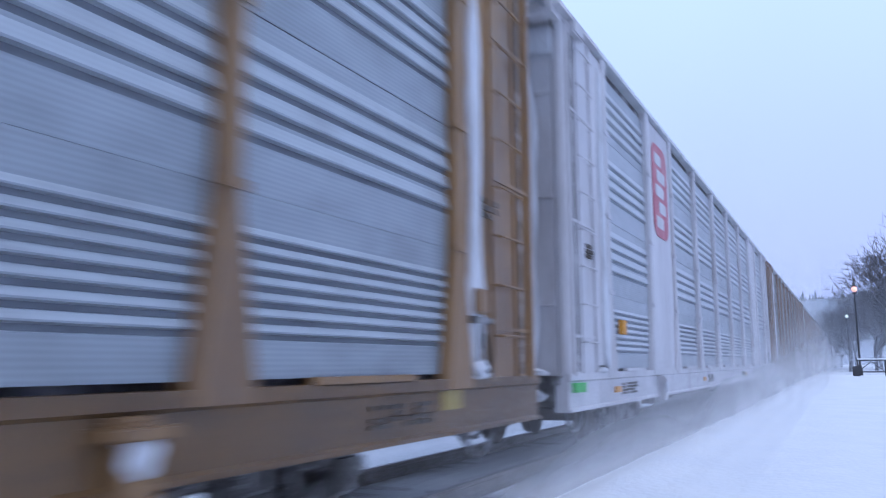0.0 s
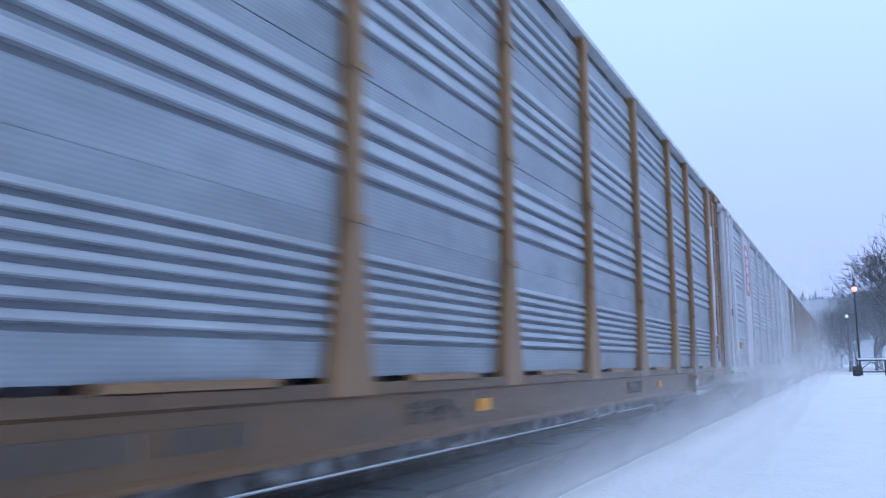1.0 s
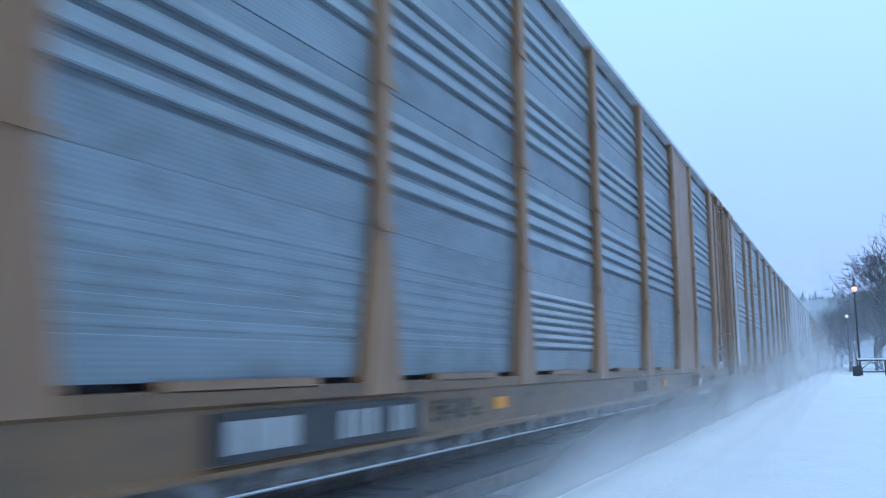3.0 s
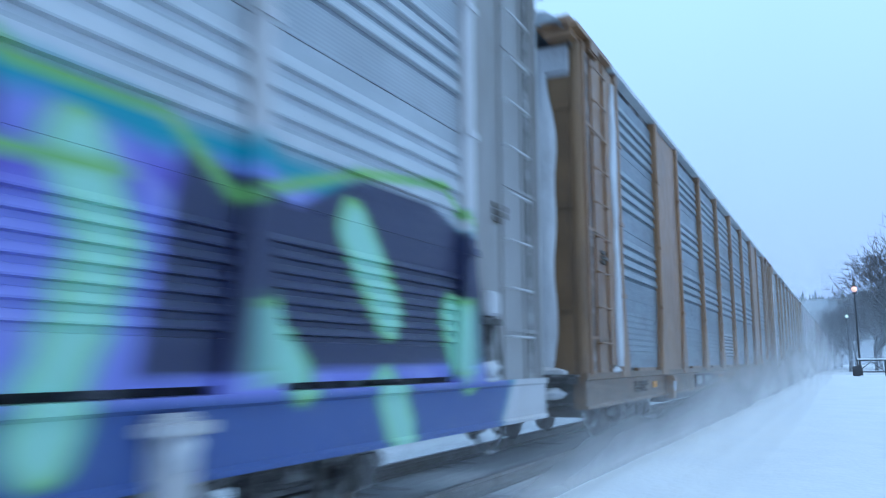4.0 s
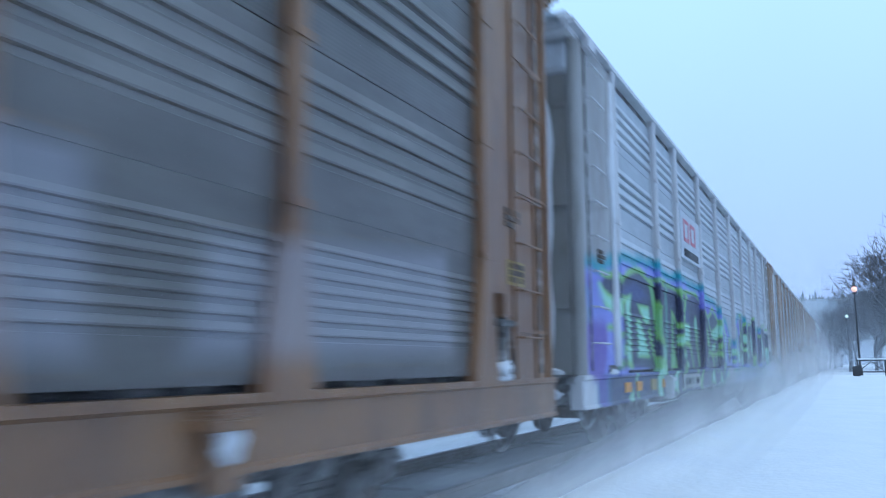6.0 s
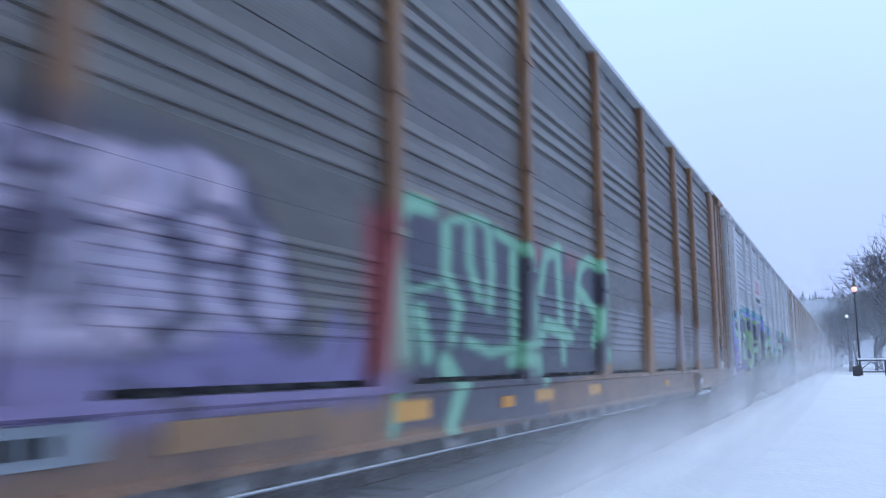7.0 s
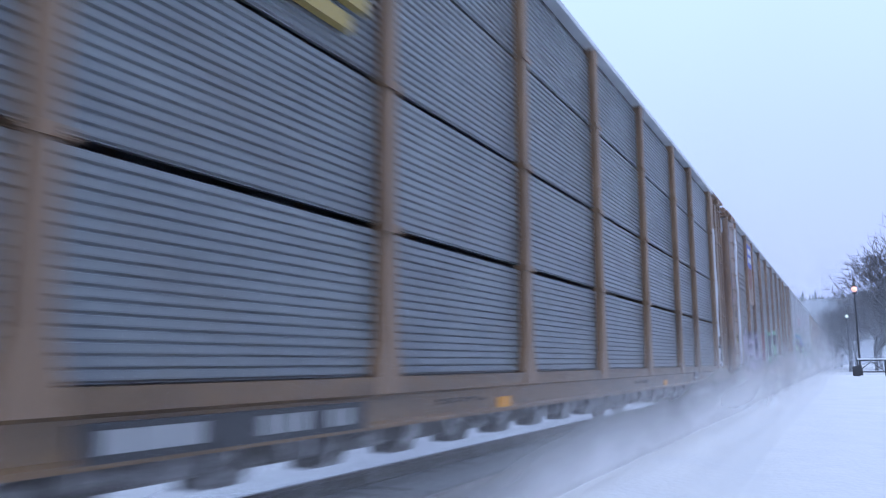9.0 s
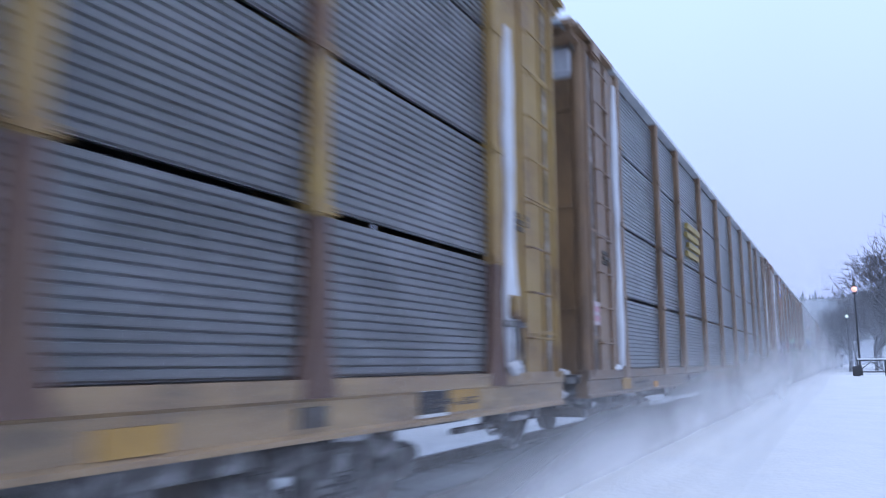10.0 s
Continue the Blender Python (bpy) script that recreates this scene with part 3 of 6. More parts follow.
def violet_second_strokes(s):
    s.line("green", 0.036, (-8.41, 2.61), (-8.21, 2.61), (-7.81, 2.63), (-7.46, 2.62), (-6.92, 2.61), (-6.67, 2.60), (-6.04, 2.64), (-5.23, 2.68), (-4.78, 2.67), (-4.35, 2.59))
    s.line("moss", 0.100, (-8.09, 2.55), (-8.10, 2.12), (-8.17, 1.71), (-8.27, 1.39))
    s.fill("green", (-7.63, 2.13), (-7.42, 2.12), (-7.51, 1.86), (-7.53, 1.53), (-7.30, 1.22), (-7.22, 1.05), (-7.86, 1.09), (-7.81, 1.32), (-7.70, 1.62), (-7.67, 1.89))
    s.fill("mint", (-7.79, 1.11), (-7.47, 1.10), (-7.53, 0.81), (-7.56, 0.64), (-7.94, 0.69), (-7.85, 0.89))
    s.line("green", 0.048, (-7.60, 2.14), (-7.36, 2.06), (-7.15, 1.91), (-6.89, 1.89), (-6.55, 1.98), (-6.18, 2.10))
    s.line("green", 0.089, (-5.94, 2.61), (-6.14, 2.32), (-6.32, 2.04))
    s.line("mint", 0.072, (-6.96, 2.57), (-6.91, 2.44), (-6.74, 2.41))
    s.fill("mint", (-7.22, 1.70), (-6.54, 1.84), (-6.42, 1.72), (-6.64, 1.60), (-7.09, 1.49), (-7.21, 1.56))
    s.fill("mint", (-6.44, 2.01), (-5.68, 1.98), (-5.73, 1.59), (-6.37, 1.55), (-6.53, 1.64), (-6.32, 1.83))
    s.line("green", 0.049, (-6.87, 1.37), (-6.42, 1.52), (-6.01, 1.59), (-5.68, 1.51), (-5.47, 1.22), (-5.36, 1.02))
    s.line("mint", 0.057, (-6.89, 1.38), (-6.52, 1.29), (-6.03, 1.14))
    s.fill("green", (-6.95, 1.37), (-6.79, 1.22), (-6.66, 1.03), (-6.84, 0.86), (-6.88, 0.68), (-7.19, 0.67), (-6.90, 1.04))
    s.line("mint", 0.183, (-4.92, 2.03), (-4.89, 1.86))
    s.line("green", 0.099, (-4.89, 1.82), (-4.86, 1.56), (-4.72, 1.31), (-4.58, 0.96), (-4.92, 0.70))
    s.line("green", 0.054, (-5.30, 1.02), (-4.83, 0.72))


def violet_third_bodies(s):
    s.fill("navy", (-4.06, 2.52), (-3.80, 2.54), (-3.63, 2.45), (-3.40, 2.31), (-3.18, 2.21), (-2.98, 2.01), (-2.81, 1.83), (-2.71, 1.57), (-3.11, 1.49), (-3.43, 1.32), (-3.49, 1.81), (-3.71, 1.95), (-3.88, 2.13), (-4.03, 2.11))
    s.fill("navy", (-2.99, 2.25), (-2.52, 2.36), (-2.26, 2.39), (-1.67, 2.20), (-2.14, 2.05), (-2.73, 1.99))
    s.fill("navy", (-1.52, 1.66), (-1.09, 1.81), (-0.76, 1.72), (-0.53, 1.52), (-0.58, 1.13), (-1.00, 1.14), (-1.31, 1.37), (-1.65, 1.51))
    s.fill("navy", (-3.39, 1.16), (-3.10, 1.41), (-2.79, 1.33), (-2.56, 1.14))
    s.fill("navy", (-2.00, 1.15), (-1.65, 1.36), (-1.37, 1.14))


def violet_third_strokes(s):
    s.line("green", 0.049, (-4.11, 2.59), (-3.81, 2.60), (-3.60, 2.49), (-3.37, 2.34), (-3.13, 2.26), (-2.52, 2.40))
    s.line("green", 0.048, (-2.62, 2.50), (-2.37, 2.51), (-1.92, 2.38), (-1.36, 2.21))
    s.line("green", 0.046, (-3.10, 2.24), (-2.95, 2.07), (-2.77, 1.95))
    s.fill("mint", (-2.77, 1.94), (-2.14, 2.03), (-1.50, 2.19), (-1.23, 2.15), (-1.31, 1.87), (-1.90, 1.73), (-2.35, 1.75), (-2.72, 1.80))
    s.fill("mint", (-2.71, 1.62), (-2.08, 1.68), (-2.12, 1.48), (-2.71, 1.45))
    s.fill("green", (-3.88, 2.15), (-3.48, 2.07), (-3.13, 1.87), (-2.99, 1.66), (-3.14, 1.53), (-3.38, 1.62), (-3.53, 1.94), (-3.46, 1.37), (-3.27, 1.27), (-3.33, 1.16), (-3.62, 1.07), (-3.69, 1.31), (-3.70, 1.78))
    s.line("mint", 0.069, (-3.77, 2.08), (-3.60, 2.00))
    s.line("mint", 0.084, (-3.26, 1.74), (-3.17, 1.62))
    s.line("green", 0.054, (-3.45, 1.22), (-3.10, 1.47), (-2.70, 1.36), (-2.47, 1.18), (-2.27, 0.99))
    s.line("green", 0.054, (-2.70, 1.38), (-2.12, 1.38), (-1.65, 1.45), (-1.30, 1.22), (-1.00, 0.94))
    s.line("green", 0.041, (-2.12, 1.22), (-1.65, 1.50), (-1.38, 1.78), (-0.92, 1.83), (-0.58, 1.59), (-0.27, 1.66))
    s.fill("violet", (-1.28, 2.21), (-0.50, 2.26), (-0.19, 1.87), (-0.88, 1.87), (-1.28, 1.95))
    s.line("mint", 0.088, (-0.44, 2.30), (-0.37, 2.06), (-0.09, 1.86), (-0.28, 1.57), (-0.20, 1.17))
    s.fill("mint", (-1.96, 0.68), (-1.64, 0.99), (-1.33, 0.62))
    s.fill("mint", (-3.36, 0.75), (-3.08, 1.05), (-2.85, 0.99), (-2.67, 0.67))
    s.fill("mint", (-0.88, 0.65), (-0.58, 0.96), (-0.10, 0.99), (-0.40, 0.78))


def violet_head_bodies(s):
    s.fill("navy", (0.37, 1.78), (0.77, 1.80), (0.88, 1.65), (0.80, 1.36), (0.59, 1.19), (0.39, 1.17), (0.25, 1.22), (0.17, 1.68))
    s.fill("navy", (1.58, 1.68), (1.75, 1.83), (2.17, 1.84), (2.30, 1.35), (1.97, 1.31), (1.60, 1.45))
    s.fill("navy", (3.30, 2.60), (3.54, 2.68), (3.77, 2.57), (3.74, 2.08), (4.22, 2.47), (4.68, 2.25), (4.93, 2.08), (5.59, 2.37), (6.15, 2.50), (6.49, 2.37), (6.79, 2.67), (7.22, 2.59), (7.41, 2.27), (7.31, 1.12), (2.65, 1.14), (2.95, 1.37), (2.78, 2.00), (3.37, 2.03))
    s.fill("navy", (8.42, 2.30), (9.38, 2.15), (10.05, 2.46), (11.14, 2.47), (12.35, 2.13), (12.39, 1.22), (8.17, 1.14))


def violet_head_strokes(s):
    s.fill("blue", (0.99, 1.42), (1.19, 1.47), (1.32, 1.33), (1.29, 1.22), (1.01, 1.11), (0.93, 1.22))
    s.fill("blue", (1.11, 1.06), (1.36, 1.08), (1.58, 0.93), (1.50, 0.76), (1.23, 0.72), (1.06, 0.84))
    s.line("green", 0.030, (0.24, 1.85), (0.44, 1.85), (0.66, 1.80), (0.90, 1.80))
    s.fill("mint", (0.53, 1.76), (0.78, 1.77), (0.76, 1.61), (0.59, 1.57))
    s.line("mint", 0.046, (0.27, 1.45), (0.47, 1.42), (0.63, 1.41))
    s.line("mint", 0.044, (0.37, 1.70), (0.41, 1.53))
    s.line("mint", 0.091, (0.97, 1.47), (1.27, 1.49), (1.59, 1.42), (1.82, 1.27), (1.97, 1.14))
    s.line("mint", 0.042, (1.03, 1.22), (1.28, 1.22))
    s.line("mint", 0.049, (0.94, 0.97), (1.22, 0.96), (1.42, 0.96))
    s.line("green", 0.036, (1.74, 2.02), (1.67, 1.79), (1.46, 1.61), (1.56, 1.45), (1.74, 1.36))
    s.fill("mint", (2.20, 2.20), (2.63, 2.24), (2.66, 1.58), (2.92, 1.41), (3.01, 1.17), (2.47, 1.18), (2.28, 1.41), (2.28, 1.90))
    s.line("navy", 0.056, (2.45, 2.19), (2.49, 1.71))
    s.line("green", 0.076, (3.13, 2.53), (3.29, 2.11), (3.54, 1.89), (3.45, 1.71))
    s.line("green", 0.045, (3.28, 2.61), (3.41, 2.68), (3.72, 2.65), (3.74, 2.08), (4.22, 2.49), (4.66, 2.39), (4.93, 2.10), (5.75, 2.45), (6.41, 2.47), (6.99, 2.74), (7.43, 2.46))
    s.line("mint", 0.058, (2.92, 1.41), (3.13, 1.64), (3.56, 1.78), (3.56, 1.61), (4.12, 1.58))
    s.line("mint", 0.151, (4.02, 1.93), (4.31, 1.87), (4.33, 1.45))
    s.line("mint", 0.200, (3.50, 1.28), (3.50, 1.04))
    s.line("mint", 0.200, (5.11, 1.40), (5.21, 0.86))
    s.line("green", 0.072, (5.44, 2.12), (5.56, 1.65), (5.29, 1.32))
    s.line("mint", 0.186, (6.29, 1.98), (6.46, 1.56))
    s.line("green", 0.116, (6.93, 1.47), (6.71, 1.10))
    s.line("mint", 0.179, (7.80, 2.17), (7.99, 1.76), (7.67, 0.89))
    s.line("green", 0.030, (7.10, 2.05), (8.07, 2.09))
    s.line("mint", 0.165, (9.05, 1.43), (9.39, 1.13))
    s.line("mint", 0.200, (10.00, 2.10), (10.47, 1.56))
    s.line("mint", 0.200, (11.50, 1.58), (11.71, 1.13))
    s.line("mint", 0.200, (10.44, 0.99), (10.55, 0.76))
    s.line("green", 0.039, (7.42, 2.44), (8.31, 2.44), (8.80, 2.11), (10.06, 2.50), (11.37, 2.67), (12.13, 2.17))
    s.fill("mint", (1.93, 1.06), (2.24, 1.01), (2.20, 0.70), (1.85, 0.64))
    s.line("green", 0.030, (2.30, 1.01), (3.22, 1.02))
    s.line("mint", 0.053, (4.14, 0.74), (3.94, 0.63))
    s.line("mint", 0.124, (6.14, 0.88), (6.04, 0.63))


def lilac_piece(s):
    s.fill("lilac", (-10.06, 2.11), (-9.93, 2.25), (-9.68, 2.32), (-9.53, 2.25), (-9.50, 2.03), (-9.43, 1.88), (-9.38, 2.02), (-9.25, 2.10), (-9.06, 2.11), (-8.93, 1.90), (-8.88, 2.15), (-8.65, 2.26), (-8.30, 2.30), (-8.13, 2.16), (-8.04, 1.94), (-7.76, 1.89), (-7.50, 2.00), (-7.36, 2.21), (-7.05, 2.18), (-6.96, 2.04), (-6.84, 2.21), (-6.43, 2.23), (-6.12, 2.32), (-5.79, 2.27), (-5.74, 2.04), (-5.44, 1.96), (-5.32, 1.67), (-5.19, 1.53), (-5.55, 1.31), (-6.96, 1.22), (-8.26, 1.27), (-9.30, 1.27), (-10.00, 1.24))
    s.fill("purple", (-10.00, 1.25), (-9.31, 1.29), (-8.26, 1.28), (-6.96, 1.22), (-5.55, 1.31), (-5.07, 1.17), (-4.48, 1.49), (-4.31, 1.11), (-4.35, 0.94), (-6.44, 0.88), (-7.54, 0.75), (-7.97, 0.59), (-9.96, 0.73))
    s.line("pink", 0.057, (-9.97, 2.14), (-9.71, 2.25))
    s.line("pink", 0.081, (-9.21, 2.00), (-9.16, 1.79), (-9.32, 1.48))
    s.line("pink", 0.094, (-8.64, 2.11), (-8.58, 1.86))
    s.line("pink", 0.078, (-8.39, 1.99), (-7.94, 1.74))
    s.line("pink", 0.046, (-8.83, 1.51), (-8.42, 1.47))
    s.line("pink", 0.127, (-6.62, 2.08), (-6.52, 1.87))
    s.line("pink", 0.125, (-6.02, 2.15), (-5.85, 1.88))
    s.line("pink", 0.065, (-7.04, 1.46), (-6.43, 1.31))
    s.line("pink", 0.064, (-7.82, 1.78), (-7.42, 1.67))
    s.line("shade", 0.031, (-10.07, 1.61), (-9.78, 1.64))
    s.line("shade", 0.032, (-9.94, 1.75), (-9.80, 1.76), (-9.78, 1.68))
    s.line("shade", 0.030, (-9.48, 2.08), (-9.46, 1.88), (-9.20, 1.88))
    s.line("shade", 0.030, (-8.94, 1.60), (-8.73, 1.60))
    s.line("shade", 0.030, (-9.06, 1.34), (-8.74, 1.39), (-8.47, 1.44))
    s.line("shade", 0.030, (-8.42, 1.52), (-8.02, 1.42))
    s.line("shade", 0.030, (-7.93, 1.35), (-7.74, 1.47))
    s.line("shade", 0.035, (-8.04, 1.90), (-8.00, 1.70))
    s.line("shade", 0.043, (-7.04, 1.70), (-7.12, 1.53), (-6.94, 1.37))
    s.line("shade", 0.043, (-6.69, 1.56), (-6.79, 1.42))
    s.line("shade", 0.050, (-6.96, 2.01), (-6.96, 1.83), (-7.27, 1.60))
    s.line("shade", 0.061, (-6.23, 1.85), (-6.13, 1.45), (-6.34, 1.33))
    s.line("shade", 0.070, (-5.74, 1.94), (-5.69, 1.56))
    s.line("shade", 0.038, (-7.42, 1.90), (-7.56, 1.59))
    s.line("shade", 0.030, (-9.53, 1.32), (-9.26, 1.09))
    s.line("shade", 0.037, (-8.56, 1.28), (-8.41, 1.09))
    s.line("shade", 0.047, (-7.62, 1.22), (-7.41, 1.03))
    s.line("shade", 0.035, (-6.57, 1.13), (-6.14, 0.99))
    s.line("shade", 0.030, (-9.73, 1.01), (-9.49, 0.76))
    s.line("shade", 0.049, (-7.92, 0.95), (-8.14, 0.73))


def leaf_piece(s):
    s.line("purple", 0.095, (-5.80, 1.30), (-5.55, 1.22), (-5.31, 1.16), (-5.00, 1.19), (-4.86, 1.33), (-4.81, 1.44))
    s.line("purple", 0.072, (-5.83, 1.22), (-5.44, 1.10), (-5.00, 1.12))
    s.fill("red", (-4.52, 2.25), (-4.16, 2.33), (-4.16, 1.22), (-4.48, 1.08))
    s.fill("shade", (-3.94, 2.39), (-3.48, 2.44), (-3.41, 2.32), (-3.14, 2.41), (-2.32, 2.50), (-1.25, 2.41), (-1.13, 2.18), (-0.73, 2.38), (-0.13, 2.52), (0.19, 2.33), (0.59, 2.44), (1.83, 2.45), (1.81, 1.49), (1.27, 1.09), (-0.89, 0.97), (-0.91, 0.62), (-2.50, 0.68), (-3.95, 0.74), (-4.29, 0.77), (-4.12, 1.22), (-3.99, 1.84))
    s.fill("red", (-1.37, 2.40), (-1.13, 2.18), (-0.84, 2.35), (-1.00, 2.48))
    s.fill("red", (0.12, 2.50), (0.55, 2.44), (0.27, 2.28), (-0.06, 2.31))
    s.line("leaf", 0.077, (-3.47, 2.44), (-3.84, 2.43), (-3.99, 2.30), (-4.04, 1.83), (-4.02, 1.28), (-4.18, 0.76))
    s.line("leaf", 0.030, (-3.82, 1.75), (-3.40, 1.83))
    s.line("leaf", 0.103, (-3.69, 1.59), (-3.56, 1.29))
    s.line("leaf", 0.043, (-3.24, 2.30), (-3.14, 2.40), (-2.67, 2.49), (-2.32, 2.48))
    s.line("leaf", 0.091, (-3.21, 2.31), (-3.23, 1.93), (-2.98, 1.68), (-3.12, 1.41))
    s.line("leaf", 0.081, (-2.75, 2.43), (-2.75, 2.07), (-2.57, 1.80))
    s.line("leaf", 0.094, (-2.32, 2.42), (-2.27, 2.04), (-2.32, 1.73))
    s.line("leaf", 0.070, (-2.13, 2.44), (-1.49, 2.37), (-1.23, 2.22), (-1.28, 1.41))
    s.line("leaf", 0.119, (-1.70, 2.25), (-1.73, 1.50))
    s.line("leaf", 0.051, (-2.82, 1.39), (-2.32, 1.30), (-1.03, 1.42))
    s.line("leaf", 0.127, (-3.24, 1.18), (-3.04, 1.03), (-3.25, 0.71))
    s.line("leaf", 0.077, (-1.84, 1.22), (-1.28, 1.27), (-0.97, 1.02))
    s.line("leaf", 0.083, (-0.91, 1.99), (-0.73, 2.38), (-0.26, 2.51))
    s.line("leaf", 0.087, (-0.97, 1.42), (-0.76, 1.63), (0.14, 1.50))
    s.line("leaf", 0.108, (-0.29, 2.39), (-0.25, 1.66), (-0.16, 1.27))
    s.line("leaf", 0.095, (0.32, 1.69), (0.55, 2.38), (0.94, 2.51), (1.79, 2.44), (1.81, 1.49), (1.33, 1.15))
    s.line("leaf", 0.111, (0.45, 2.11), (1.33, 1.81), (1.05, 1.47))
    s.fill("silver", (2.05, 1.50), (2.46, 1.87), (3.33, 2.08), (3.78, 1.98), (3.52, 1.22), (2.01, 1.18))
    s.fill("silver", (4.63, 1.90), (5.87, 2.15), (7.55, 2.15), (7.60, 1.22), (4.70, 1.22))
    s.fill("silver", (8.32, 1.87), (11.09, 2.10), (11.23, 1.28), (8.16, 1.22))


def violet_graffiti(u, z):
    s = Spray(u, z)
    # violet cloud with a teal rim
    top = bends(u, (-13.6, 2.45), (-12, 2.7), (-10, 2.95), (-8, 2.88), (-6, 2.95), (-4.3, 2.9), (-1.7, 2.67), (-0.7, 2.38), (0.2, 2.32), (0.95, 1.78), (1.5, 1.9), (2.4, 2.5), (3.4, 2.72), (5, 2.52), (7, 2.48), (10, 2.4), (12.3, 2.2)) + 0.05 * wave(u * 1.6, 1.0)
    ends = np.maximum(-13.55 - u + 0.22 * np.sin(z * 4 + 0.6), u - 12.5 + 0.2 * np.sin(z * 4))
    cloud = np.maximum(np.maximum(z - top, ends), np.where(z < 1.06, -13.0 - u, -9.0))
    s.lay(soft(cloud - 0.02, 0.07), (0.02, 0.24, 0.30))
    s.lay(soft(cloud + 0.15 + 0.04 * wave(u * 2, 6), 0.06), (0.19, 0.20, 0.56))
    s.lay(soft(cloud + 0.16, 0.05) * soft(np.abs(z - top + 0.42 + 0.14 * wave(u * 1.4, 4)) - 0.10, 0.09) * 0.8, (0.10, 0.06, 0.40))
    s.lay(soft(cloud + 0.16, 0.05) * soft(0.55 - wave(u * 2.6 + z * 4, 2), 0.2) * 0.5, (0.30, 0.32, 0.62))
    # the sill: blue towards the front, dark behind, a bare stretch between
    sill = soft(z - 1.04, 0.02) * soft(np.maximum(ends, -13.0 - u), 0.1)
    bare = soft(np.abs(u - 0.3) - 0.85, 0.2)
    s.lay(sill * (1 - bare), (0.05, 0.085, 0.25))
    s.rgba[:, 3] *= 1 - bare * soft(z - 1.04, 0.02)
    s.lay(sill * soft(u + 1.0, 0.4) * soft(-12.6 - u, 0.2), (0.032, 0.042, 0.10))
    tail = np.abs(u + 12.75) - 0.24
    s.lay(sill * soft(tail - 0.1, 0.12) * soft(u + 12.4, 0.2), (0.03, 0.20, 0.26))
    s.lay(sill * soft(tail, 0.1), (0.09, 0.075, 0.30))
    # dark ground of the letters, from the second letter to the fourth
    head = bends(u, (-9.7, 2.45), (-8.5, 2.63), (-8.0, 2.62), (-7.3, 2.6), (-6.74, 2.55), (-5.3, 2.6), (-4.9, 2.56), (-4.3, 2.42), (-3.4, 2.42), (-2.95, 2.1), (-2.56, 2.42), (-1.6, 2.3), (-1.1, 2.02), (-0.8, 1.7))
    ground_ = np.maximum(np.maximum(z - head + 0.02, 1.05 - z), np.maximum(u + 0.9, -9.75 - u))
    s.lay(soft(ground_, 0.05), (0.024, 0.028, 0.075))
    s.lay(soft(ground_ + 0.1, 0.1) * soft(0.15 - wave(u * 1.3 + z * 1.5, 3), 0.3) * 0.8, (0.03, 0.045, 0.15))
    violet_tail_bodies(s)
    violet_second_bodies(s)
    violet_third_bodies(s)
    violet_head_bodies(s)
    violet_tail_strokes(s)
    violet_second_strokes(s)
    violet_third_strokes(s)
    violet_head_strokes(s)
    blob = np.hypot((u + 13.0) / 0.55, (z - 1.6) / 0.65) - 1
    s.lay(soft(blob, 0.1) * soft(z - 1.75, 0.1), (0.12, 0.07, 0.34))
    s.lay(soft(blob, 0.1) * soft(1.8 - z, 0.1) * 0.8, (0.18, 0.20, 0.52))
    return s.rgba


